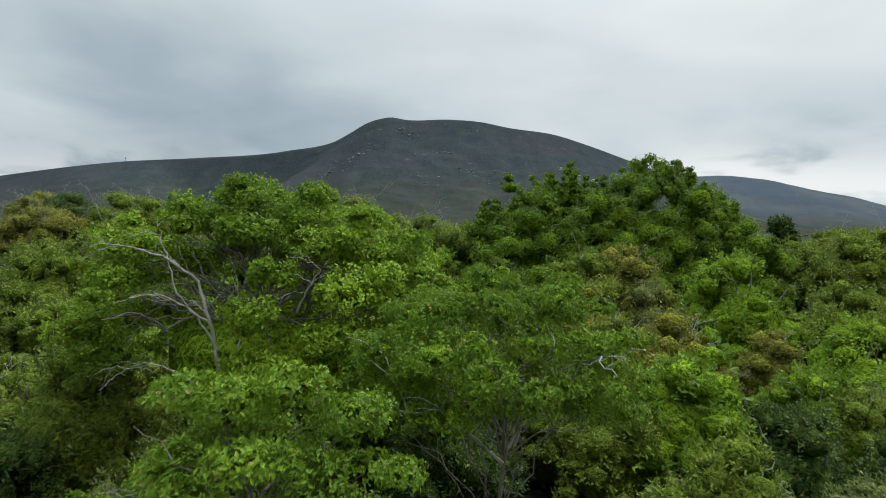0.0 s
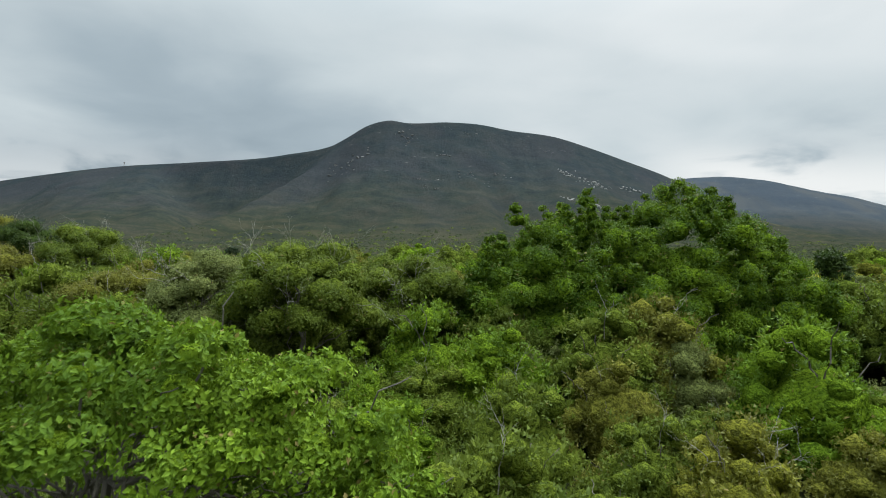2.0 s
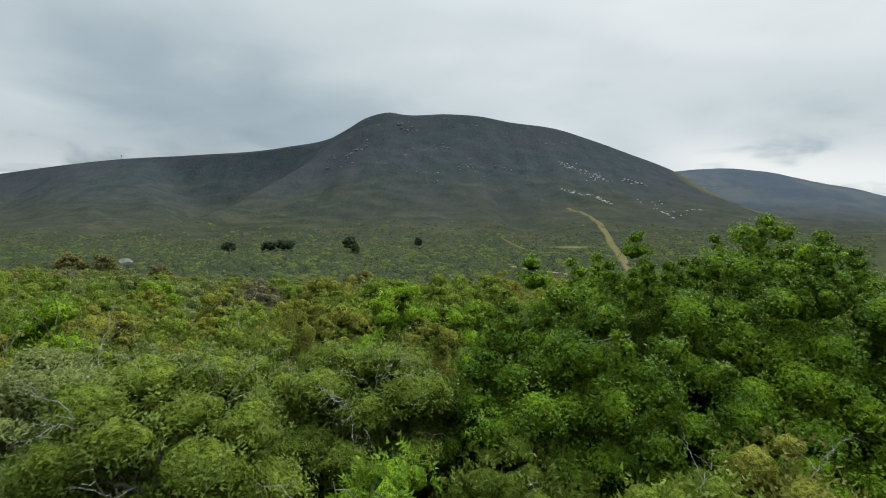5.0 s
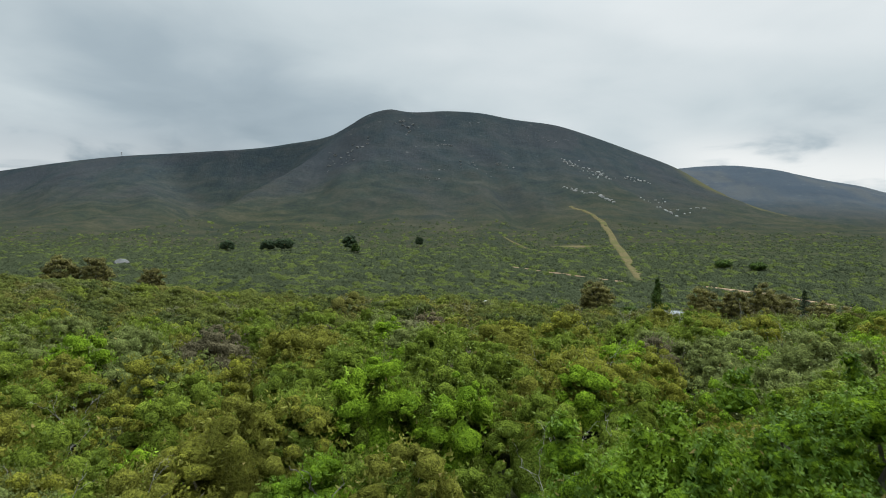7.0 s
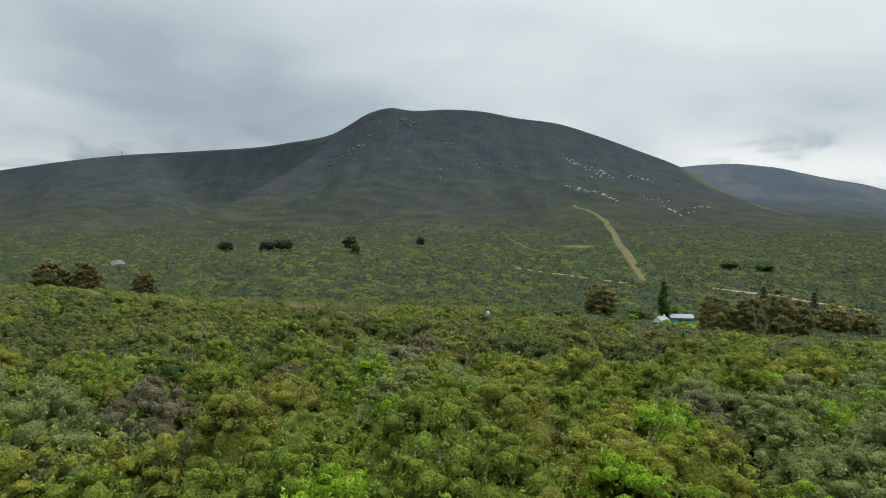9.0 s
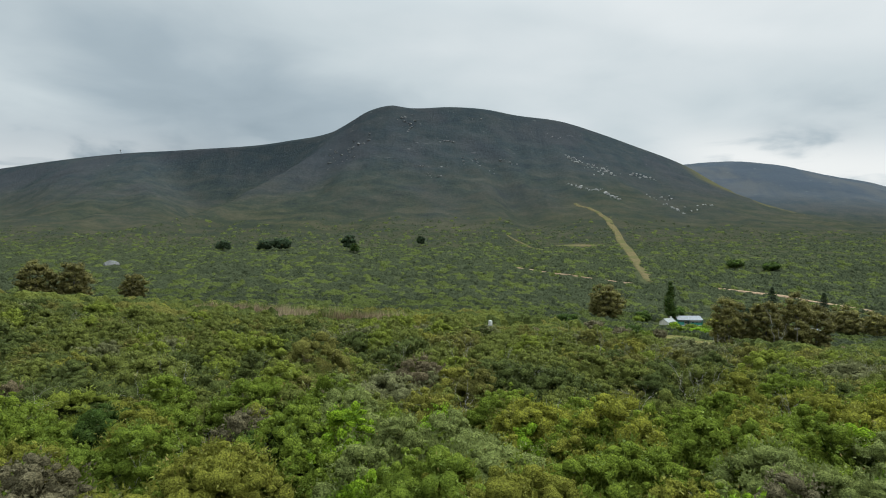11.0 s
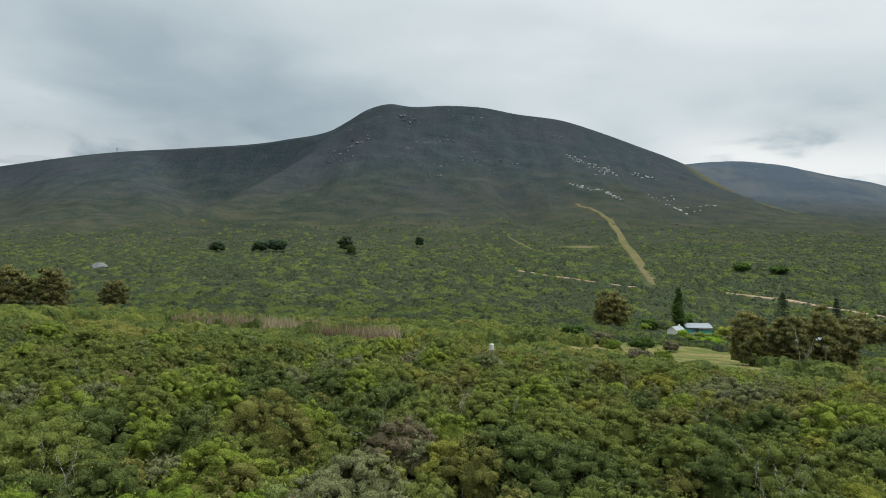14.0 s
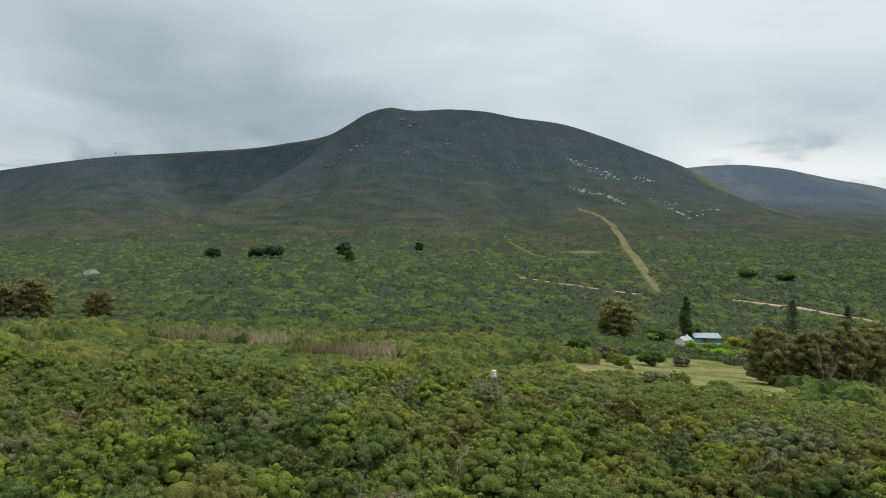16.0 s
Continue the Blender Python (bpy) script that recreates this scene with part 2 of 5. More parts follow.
def vnoise(x, y, seed=0):
    """Smooth value noise in 0 to 1."""
    ix, iy = np.floor(x), np.floor(y)
    u, v = x - ix, y - iy
    u, v = u * u * (3 - 2 * u), v * v * (3 - 2 * v)
    a, b = lattice(ix, iy, seed), lattice(ix + 1, iy, seed)
    c, d = lattice(ix, iy + 1, seed), lattice(ix + 1, iy + 1, seed)
    return (a * (1 - u) + b * u) * (1 - v) + (c * (1 - u) + d * u) * v


def fbm(x, y, seed=0, octaves=4):
    s, a = 0.0, 0.5
    for o in range(octaves):
        s = s + a * vnoise(x * 2 ** o, y * 2 ** o, seed + o)
        a *= 0.5
    return s


def soft(x, a, b):
    w = np.clip((x - a) / (b - a), 0, 1)
    return w * w * (3 - 2 * w)


def curve_through(knots, x):
    """A smooth curve through a few (place, height) knots."""
    kx, kz = np.array(knots, float).T
    m = np.gradient(kz, kx)
    i = np.clip(np.searchsorted(kx, x) - 1, 0, len(kx) - 2)
    h = kx[i + 1] - kx[i]
    w = np.clip((x - kx[i]) / h, 0, 1)
    return (2 * w**3 - 3 * w**2 + 1) * kz[i] + (w**3 - 2 * w**2 + w) * h * m[i] + (3 * w**2 - 2 * w**3) * kz[i + 1] + (w**3 - w**2) * h * m[i + 1]


def mesh(name, verts, faces, materials, slots=None, smooth=False):
    """A mesh from arrays: faces is a list of (n, 3) or (n, 4) index arrays, slots an array of material slots."""
    me = bpy.data.meshes.new(name)
    verts = np.asarray(verts, np.float32)
    me.vertices.add(len(verts))
    me.vertices.foreach_set("co", verts.ravel())
    loops = np.concatenate([np.asarray(f, np.int32).ravel() for f in faces])
    sizes = np.concatenate([np.full(len(f), np.shape(f)[1], np.int32) for f in faces])
    me.loops.add(len(loops))
    me.loops.foreach_set("vertex_index", loops)
    me.polygons.add(len(sizes))
    me.polygons.foreach_set("loop_start", np.concatenate([[0], np.cumsum(sizes)[:-1]]).astype(np.int32))
    if slots is not None:
        me.polygons.foreach_set("material_index", np.asarray(slots, np.int32))
    me.polygons.foreach_set("use_smooth", np.full(len(sizes), smooth))
    for m in materials:
        me.materials.append(m)
    me.update(calc_edges=True)
    me.validate()
    return me


def part(name, data, parent, label=""):
    ob = new(name, data)
    ob.parent = parent
    return tagged(ob, label)


# ---------------------------------------------------------------- the land
VALLEY = [(-400, -2), (-60, 1), (0, 1.6), (20, 2.2), (40, 4.5), (60, 6), (90, 4.6), (120, 3.0), (150, 1.3), (178, 0.3), (205, -1.6), (225, -3.6), (250, -6.8), (330, -13),
          (413, -15.5), (480, -12), (570, 0), (650, 8), (730, 15), (850, 20), (950, 24), (1080, 24), (1250, 24), (4600, 24)]
RIDGE = [(-3600, 60), (-2400, 150), (-1710, 210), (-1283, 254), (-893, 280), (-676, 282), (-403, 292), (-253, 318), (-181, 357), (-124, 368), (-83, 364), (27, 372),
         (113, 371), (186, 361), (323, 349), (417, 326), (531, 293), (675, 248), (825, 178), (1011, 125), (1348, 79), (2200, 45), (3600, 40)]
FAR_RIDGE = [(-3600, 120), (300, 250), (789, 328), (1074, 379), (1261, 390), (1385, 377), (1583, 341), (1782, 302), (1950, 262), (2600, 190), (3600, 120)]


def bump_along(x, y, ax, ay, bx, by, wide):
    """1 on the line from a to b, falling off beside it; and how far along it lies."""
    dx, dy = bx - ax, by - ay
    t = np.clip(((x - ax) * dx + (y - ay) * dy) / (dx * dx + dy * dy), 0, 1)
    d2 = (x - ax - t * dx) ** 2 + (y - ay - t * dy) ** 2
    return np.exp(-d2 / wide**2), t


def land(x, y):
    x, y = np.asarray(x, float), np.asarray(y, float)
    z = curve_through(VALLEY, y)
    lean = soft(y, 60, 205) * (1 - soft(y, 430, 820))
    z = z - np.where(x > 0, 0.085 * np.clip(x, 0, 420) * soft(x, 5, 78), 0.05 * np.clip(x, -130, 0)) * lean
    z = z + (fbm(x / 60, y / 60, 3) - 0.47) * 3.0 * soft(y, 10, 120)
    top_y = 1520 + 0.25 * np.abs(x + 120)
    top = curve_through(RIDGE, x)
    w = np.clip((y - 800) / (top_y - 800), 0, 1)
    # a steep-backed bowl between the western spur and the gully beyond it
    spur_x = np.interp(y, [850, 1050, 1250, 1350, 1540, 1700], [-500, -424, -396, -357, -258, -190])
    gully_x = np.interp(y, [900, 1000, 1230, 1560, 1800], [-540, -520, -560, -760, -860])
    bowl = soft(spur_x - x, -10, 110) * soft(x - gully_x, -20, 130)
    west = soft(gully_x - x, 160, 360) * (1 - soft(gully_x - x, 420, 700))
    hollow = np.maximum(bowl, 0.6 * west)
    rise = (top - 24) * ((0.22 * w + 0.78 * w**2.3) * (1 - hollow) + (0.10 * w + 0.90 * w**4.6) * hollow)
    # folds that run down the slopes
    fold = (fbm(x / 95 + 0.15 * vnoise(x / 60, y / 120, 8), y / 480, 11, 3) - 0.44) * 36
    fold = fold * np.sin(np.pi * np.clip(w, 0, 1)) ** 1.2 * soft(w, 0.0, 0.35)
    crest = np.exp(-((x - spur_x - 14) / 46) ** 2) * 24 * np.sin(np.pi * np.clip(w * 0.95, 0, 1))
    g, t = bump_along(x, y, 105, 1440, 165, 960, 30)
    gully = -g * 19 * np.sin(np.pi * np.clip(t, 0, 1))
    g, t = bump_along(x, y, -100, 1200, -190, 900, 60)
    gully = gully - g * 14 * np.sin(np.pi * np.clip(t, 0, 1))
    fine = (fbm(x / 34, y / 34, 21) - 0.47) * 14 * soft(w, 0.05, 0.5) * (1 - 0.92 * soft(w, 0.85, 1.0))
    front = z + rise + fold + crest + gully + fine
    back = np.maximum(top - 0.22 * (y - top_y), 24)
    near = np.where(y < top_y, front, back)
    far = curve_through(FAR_RIDGE, x) * np.exp(-((y - 2700) / 620.0) ** 2) + (fbm(x / 150, y / 150, 31) - 0.47) * 40 * np.exp(-((y - 2350) / 260.0) ** 2)
    return np.maximum(near, np.where(y > 1500, far, -99))


def make_ground():
    u = np.linspace(-1, 1, 281)
    gx = 1500 * u + 2000 * u**5 + 0.0
    gy = np.concatenate([np.linspace(-400, -20, 8), np.linspace(-10, 420, 110), np.linspace(426, 1000, 70)[1:], np.linspace(1008, 1900, 112), np.linspace(1930, 2900, 40), np.linspace(3000, 4500, 8)])
    gy = np.sort(np.append(gy, 1520.0))
    X, Y = np.meshgrid(gx, gy)
    # rows near the crest follow it
    Y = Y + 0.25 * np.abs(X + 120) * soft(Y, 900, 1500) * (1 - soft(Y, 1560, 2400))
    Z = land(X, Y)
    nx, ny = len(gx), len(gy)
    i = (np.arange(ny - 1)[:, None] * nx + np.arange(nx - 1)[None]).ravel()
    quads = np.stack([i, i + 1, i + 1 + nx, i + nx], 1)
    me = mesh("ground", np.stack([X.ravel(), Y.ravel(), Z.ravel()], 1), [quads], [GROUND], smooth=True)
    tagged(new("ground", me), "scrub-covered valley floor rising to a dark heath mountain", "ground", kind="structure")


make_ground()

# ---------------------------------------------------------------- plants


def unit(v):
    return v / np.maximum(np.linalg.norm(v, axis=-1, keepdims=True), 1e-9)


def leaves(base, way, face, length, width, droop=0.12):
    """Pointed leaves: base points, directions, facing, sizes. Returns verts and quads."""
    side = unit(np.cross(way, face))
    up = np.cross(side, way)
    L, W = np.asarray(length)[:, None], np.asarray(width)[:, None]
    mid = base + way * L * 0.45
    v = np.stack([base, mid + side * W + up * L * 0.06, base + way * L - up * L * droop, mid - side * W + up * L * 0.06], 1).reshape(-1, 3)
    return v, np.arange(len(v)).reshape(-1, 4)


def sprays(base, way, face, length, width):
    """Leaf sprays as single pointed blades, for shrubs that are passed at some distance."""
    side = unit(np.cross(way, face))
    L, W = np.asarray(length)[:, None], np.asarray(width)[:, None]
    v = np.stack([base - side * W, base + side * W, base + way * L], 1).reshape(-1, 3)
    return v, np.arange(len(v)).reshape(-1, 3)


def lobes(r, n, low=-0.2):
    """Random bulges of a crown: directions, strengths."""
    d = unit(r.normal(size=(n, 3)))
    d[:, 2] = np.where(d[:, 2] < low, -d[:, 2], d[:, 2])
    return d, r.uniform(0.10, 0.30, n)


def bulge(d, lob, sharp=9.0):
    ld, la = lob
    return 0.80 + (la[None] * np.exp(sharp * (d @ ld.T - 1))).sum(1).clip(0, 0.45)


def foliage(r, tufts, per, radii, centre, size, lob, low=-0.35, spread=0.16, slim=0.27, sharp=9.0, blade=False, ragged=0.0, lift=0.0):
    """Tufts of leaves over a lobed dome."""
    d = unit(r.normal(size=(tufts * 2, 3)))
    d = d[d[:, 2] > low][:tufts]
    rad = bulge(d, lob, sharp) * r.uniform(0.90, 1.05 + ragged, len(d))
    c = centre + d * rad[:, None] * radii
    c, d = np.repeat(c, per, 0), np.repeat(d, per, 0)
    n = len(c)
    turn = r.normal(size=(n, 3))
    along = unit(turn - (turn * d).sum(1, keepdims=True) * d)
    way = unit(along * (0.85 - 0.35 * lift) + d * r.uniform(-0.1 + 0.3 * lift, 0.75 + 0.3 * lift, (n, 1)) + np.array([0, 0, 0.1 + 0.35 * lift]))
    base = c + r.normal(size=(n, 3)) * spread * np.mean(radii) * 0.5
    face = unit(np.array([0, 0, 0.6]) + d * 0.8 + r.normal(size=(n, 3)) * 0.4)
    L = size * r.uniform(0.65, 1.35, n)
    return sprays(base, way, face, L, L * slim) if blade else leaves(base, way, face, L, L * slim)


def ball(detail):
    bm = bmesh.new()
    bmesh.ops.create_icosphere(bm, subdivisions=detail, radius=1)
    v = np.array([tuple(p.co) for p in bm.verts])
    f = np.array([[p.index for p in t.verts] for t in bm.faces])
    bm.free()
    return v, f


BALLS = {k: ball(k) for k in (1, 2, 3)}


def upper(v, f, low=-0.12):
    """The part of a ball that shows above the ground."""
    f = f[(v[f][:, :, 2] > low).any(1)]
    used = np.unique(f)
    back = np.zeros(len(v), int)
    back[used] = np.arange(len(used))
    return v[used], back[f]


def core(radii, centre, lob, scale=0.86, detail=2, sharp=9.0):
    v, f = BALLS[detail]
    return centre + v * (bulge(v, lob, sharp) * scale)[:, None] * radii, f


def mounds(r, wide, tall, n):
    """The leafy billows that make up a shrub: (centre, radii) of each, heaped over a dome."""
    out = [(np.array([0, 0, tall * 0.40]), np.array([wide * 0.66, wide * 0.66, tall * 0.34]))]
    for i in range(n):
        q, a = math.sqrt((i + 0.4) / n), 2.4 * i + r.uniform(-0.5, 0.5)
        rad = wide * r.uniform(0.20, 0.36)
        far = wide * 0.88 * q
        high = tall * (1 - 0.60 * q * q) * r.uniform(0.76, 1.08)
        rz = rad * r.uniform(0.75, 1.15)
        out.append((np.array([far * np.cos(a), far * np.sin(a), max(high - rz, 0.3)]), np.array([rad, rad, rz])))
    return out


def mound_core(r, centre, radii, detail, scale, rough=0.085):
    """A head of leafy mass whose sides run down to the ground."""
    v, f = BALLS[detail]
    lob = lobes(r, 20)
    p = v * (bulge(v, lob, 24.0) * scale * r.uniform(0.985 - rough, 0.985 + rough, len(v)))[:, None] * radii
    down = (centre[2] + 0.3) / radii[2]
    p[:, 2] = np.where(p[:, 2] < 0, p[:, 2] * down, p[:, 2])
    p[:, :2] = np.where(v[:, 2:3] < 0, p[:, :2] * 0.92, p[:, :2])
    return centre + p, f, lob


def tube(points, radii, sides=5):
    """A tapered, crooked stem."""
    p, r = np.asarray(points, float), np.asarray(radii, float)
    t = unit(np.gradient(p, axis=0))
    ref = np.where(np.abs(t[:, 2:3]) > 0.9, [[1.0, 0, 0]], [[0, 0, 1.0]])
    a = unit(np.cross(t, ref))
    b = np.cross(t, a)
    ang = np.linspace(0, 2 * np.pi, sides, endpoint=False)
    ring = np.cos(ang)[None, :, None] * a[:, None] + np.sin(ang)[None, :, None] * b[:, None]
    v = (p[:, None] + ring * r[:, None, None]).reshape(-1, 3)
    q = []
    for i in range(len(p) - 1):
        for s in range(sides):
            q.append((i * sides + s, i * sides + (s + 1) % sides, (i + 1) * sides + (s + 1) % sides, (i + 1) * sides + s))
    return v, np.array(q)


def join(pieces):
    """One set of arrays from several (verts, faces)."""
    vs, tris, quads, off = [], [], [], 0
    for v, f in pieces:
        (tris if f.shape[1] == 3 else quads).append(f + off)
        vs.append(v)
        off += len(v)
    return np.concatenate(vs), [np.concatenate(g) for g in (tris, quads) if g]


def crooked(r, a, b, bend=0.03, n=8):
    a, b = np.asarray(a, float), np.asarray(b, float)
    w = np.linspace(0, 1, n)[:, None]
    wob = r.normal(size=(n, 3)) * bend * np.linalg.norm(b - a)
    wob[0] = wob[-1] = 0
    return a + (b - a) * w + wob + np.array([0, 0, 0.10]) * np.linalg.norm(b - a) * np.sin(np.pi * w)


def branch(r, a, b, thick, depth, out, spread=0.5):
    """A limb that forks into thinner ones."""
    p = crooked(r, a, b)
    out.append(tube(p, np.linspace(thick, thick * 0.35, len(p)), 5 if thick > 0.02 else 4))
    if depth == 0:
        return
    size = np.linalg.norm(np.asarray(b) - np.asarray(a))
    for i in range(r.integers(2, 4)):
        at = p[r.integers(2, len(p))]
        way = unit(unit(np.asarray(b) - np.asarray(a)) + r.normal(size=3) * spread)
        branch(r, at, at + way * size * r.uniform(0.4, 0.7), thick * 0.5, depth - 1, out, spread)


def stem_part(r, name, top, a, b, thick, depth, mat, label="", spread=0.5):
    out = []
    branch(r, a, b, thick, depth, out, spread)
    v, f = join(out)
    part(name, mesh(name, v, f, [mat]), top, label)


def shrub(kind, seed, wide, tall, leaf, tufts, per, twiggy=0, low=-0.35, slim=0.3):
    """A rounded, many-lobed shrub at the origin: stems, inner mass and foliage."""
    r = np.random.default_rng(seed)
    top = new("shrub")
    radii = np.array([wide, wide, tall * 0.5])
    centre = np.array([0, 0, tall * 0.46])
    heads = mounds(r, wide, tall, 30)
    lv, cv = [], []
    share = np.array([rad[0] ** 2 for _, rad in heads[1:]])
    v, f, lob = mound_core(r, *heads[0], 2, 1.0)
    heart = (v, f)
    for (c, rad), w in zip(heads[1:], share / share.sum()):
        lob = lobes(r, 8)
        cv.append(core(rad, c, lob, 0.80, 1, 14.0))
        lv.append(foliage(r, int(tufts * w), per, rad, c, leaf, lob, low, slim=slim, sharp=14.0, blade=True, spread=0.22, ragged=0.12, lift=0.6))
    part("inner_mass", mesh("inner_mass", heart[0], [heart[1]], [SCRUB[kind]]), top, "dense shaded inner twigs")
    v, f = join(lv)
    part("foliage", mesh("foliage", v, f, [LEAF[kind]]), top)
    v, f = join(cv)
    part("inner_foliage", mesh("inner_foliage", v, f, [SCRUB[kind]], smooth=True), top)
    for i in range(2):
        foot = np.append(r.normal(size=2) * 0.2, -0.3)
        end = centre + unit(r.normal(size=3) * [1, 1, 0.4] + [0, 0, 0.7]) * radii * 0.5
        stem_part(r, "stem", top, foot, end, 0.055, 1, BARK)
    for i in range(int(twiggy)):
        d = unit(r.normal(size=3) + [0, 0, 0.9])
        stem_part(r, "dead_branch", top, centre + d * radii * 0.55, centre + d * radii * r.uniform(0.92, 1.1), 0.014, 2, DEAD, "bleached bare branch", 0.6)
    return top


def tree(name, label, category, foot, trunk_to, clumps, kinds, leaf, tufts, per, trunk=0.16, bark=None, slim=0.3, limb_share=0.5, seed=1, flat=0.72, group="", sharp=10.0, inner=0.80, blade=True, detail=3, hearts=()):
    """A tree: tapered trunk, limbs to the clumps, and a crown of leafy clumps (x, y, z, r)."""
    r = np.random.default_rng(seed)
    top = new(name)
    top.location = foot
    foot = np.array(foot, float)
    bark = bark or BARK
    up = np.array(trunk_to, float) - foot
    p = crooked(r, (0, 0, -0.4), up, 0.03, 6)
    v, f = tube(p, np.linspace(trunk, trunk * 0.45, 6), 7)
    part("trunk", mesh("trunk", v, [f], [bark]), top)
    lv, cv = [], []
    usual = np.percentile([c[3] for c in clumps], 75)
    for i, (x, y, z, rad) in enumerate(clumps):
        c = np.array([x, y, z]) - foot
        if r.random() < limb_share:
            a = p[r.integers(2, 6)]
            stem_part(r, "limb", top, a, a + (c - a) * 0.72, trunk * 0.30, 0 if trunk > 0.4 else 1, bark)
        radii = rad * np.array([r.uniform(0.9, 1.15), r.uniform(0.9, 1.15), flat])
        lob = lobes(r, 9)
        many = max(20, int(tufts * min(1.2, (rad / usual) ** 1.5)))
        lv.append(foliage(r, many, per, radii, c, leaf, lob, -0.55, slim=slim, sharp=sharp, blade=blade))
        cv.append(core(radii, c, lob, inner, detail, sharp))
    v, f = join(lv)
    part("crown", mesh("crown", v, f, [LEAF[kinds]]), top)
    if hearts:
        hv, hf = join([core(np.array([rx, ry, rz]), np.array([x, y, z]) - foot, lobes(r, 16), 0.85, 3, 14.0) for x, y, z, rx, ry, rz in hearts])
        part("inner_mass", mesh("inner_mass", hv, hf, [SCRUB[kinds]]), top, "dark shaded twigs inside the crown")
    v, f = join(cv)
    v = v + r.normal(size=v.shape) * 0.05 * np.mean([c[3] for c in clumps])
    part("inner_crown", mesh("inner_crown", v, f, [SCRUB[kinds]], smooth=True), top)
    return tagged(top, label, category, group)


def dome_clumps(r, n, centre, radii, size, low=-0.15, fill=0.72):
    """Clumps spread over the outside of a domed crown."""
    d = unit(r.normal(size=(n * 30, 3)))
    d = d[d[:, 2] > low]
    # spread them evenly
    pick = [0]
    dist = np.full(len(d), 9.0)
    while len(pick) < n:
        dist = np.minimum(dist, np.linalg.norm(d - d[pick[-1]], axis=1))
        pick.append(int(np.argmax(dist)))
    d = d[pick]
    c = np.array(centre) + d * np.array(radii) * r.uniform(fill, 0.95, (n, 1))
    return [(*p, size * r.uniform(0.75, 1.3)) for p in c]

# ---------------------------------------------------------------- the scrub, near to far


def cover(y0, y1, step, left, right, seed, jitter=0.42):
    """Jittered places over a stretch of the land, left(y) to right(y)."""
    r = np.random.default_rng(seed)
    pts = []
    y = y0
    while y < y1:
        a, b = left(y), right(y)
        n = max(1, int((b - a) / step))
        xs = a + (np.arange(n) + 0.5) * (b - a) / n
        pts.append(np.stack([xs + r.uniform(-jitter, jitter, n) * step, y + r.uniform(-jitter, jitter, n) * step], 1))
        y += step * 0.92
    return np.concatenate(pts)


def clearings(p):
    """True where no scrub grows: the field by the cottage, tracks and plots."""
    x, y = p[:, 0], p[:, 1]
    n = fbm(x / 9, y / 9, 51) * 14 - 7
    field = ((x - 54 - 0.4 * (y - 200) + 0.6 * n) / 31) ** 4 + ((y - 268 + n) / 62) ** 4 < 1
    field = field & (fbm(x / 6, y / 6, 68) + 0.1 * soft(y, 205, 240) > 0.33)
    reeds = ((x + 66 + n) / 27) ** 2 + ((y - 280 + n) / 15) ** 2 < 1
    reeds = reeds & (fbm(x / 5, y / 5, 64) > 0.36)
    reeds = reeds | (((x + 21 + 0.6 * n) / 16) ** 2 + ((y - 240 + 0.6 * n) / 11) ** 2 < 1)
    strip = abs(x - np.interp(y, [555, 575, 1000, 1080, 1133], [176, 182, 281, 264, 245])) < np.where((y > 550) & (y < 1135), 7, -1)
    yard = ((x - 148) / 36) ** 2 + ((y - 396) / 26) ** 2 < 1
    plot = ((x - 178) / 28) ** 2 + ((y - 825) / 15) ** 2 < 1
    path = (abs(x - np.interp(y, [760, 820, 900], [124, 112, 96])) < 4) & (y > 755) & (y < 905)
    sand = (abs(y - np.interp(x, [68, 80, 95, 122, 148, 166], [608, 600, 588, 574, 562, 556])) < 5) & (x > 66) & (x < 168)
    sand = sand | ((abs(y - np.interp(x, [240, 265, 290, 310, 345], [558, 552, 547, 535, 520])) < 5) & (x > 238) & (x < 347))
    return field | yard | reeds | strip | plot | path | sand


# which green grows where: broad patches of one kind, with strays
def green_at(x, y, r, order=(2, 1, 3, 0, 1, 4, 0), odd=0.04):
    n = fbm(np.asarray(x) / 13.0, np.asarray(y) / 13.0, 77, 3) + r.normal(size=np.shape(x)) * 0.08
    cuts = [0.34, 0.41, 0.46, 0.51, 0.56, 0.62]
    k = np.array(order)[np.searchsorted(cuts, n)]
    # cloud shade to the west is put into the colours: fewer light greens
    k = np.where((np.asarray(x) < -8) & np.isin(k, (0, 5)) & (r.random(np.shape(x)) < 0.5), r.choice((1, 1, 2), np.shape(x)), k)
    stray = r.random(np.shape(x))
    k = np.where(stray < odd, 5, k)
    return np.where(stray > 1 - 0.6 * odd, 6, k)


LABELS = ["bright green leafy shrub in the thicket", "mid-green dense rounded shrub in the thicket", "dark green glossy shrub in the thicket", "grey-green fine-leaved shrub with bare twigs",
          "olive green rounded shrub in the thicket", "yellow-green flowering shrub with brown inner twigs", "dry brown twiggy shrub in the thicket"]
# feet and reach of the trees that stand out of the near scrub
STANDS = [(-3.6, 11.3, 3.0), (1.0, 8.2, 1.9), (-1.9, 4.9, 1.5), (16, 38.5, 8.0), (15.5, 33, 6.5), (8.8, 38, 7.4), (4.4, 37, 4.0), (-5.4, 28.5, 2.2), (-10, 31, 2.4), (-1.4, 34, 2.0), (8.0, 19.5, 2.2)]


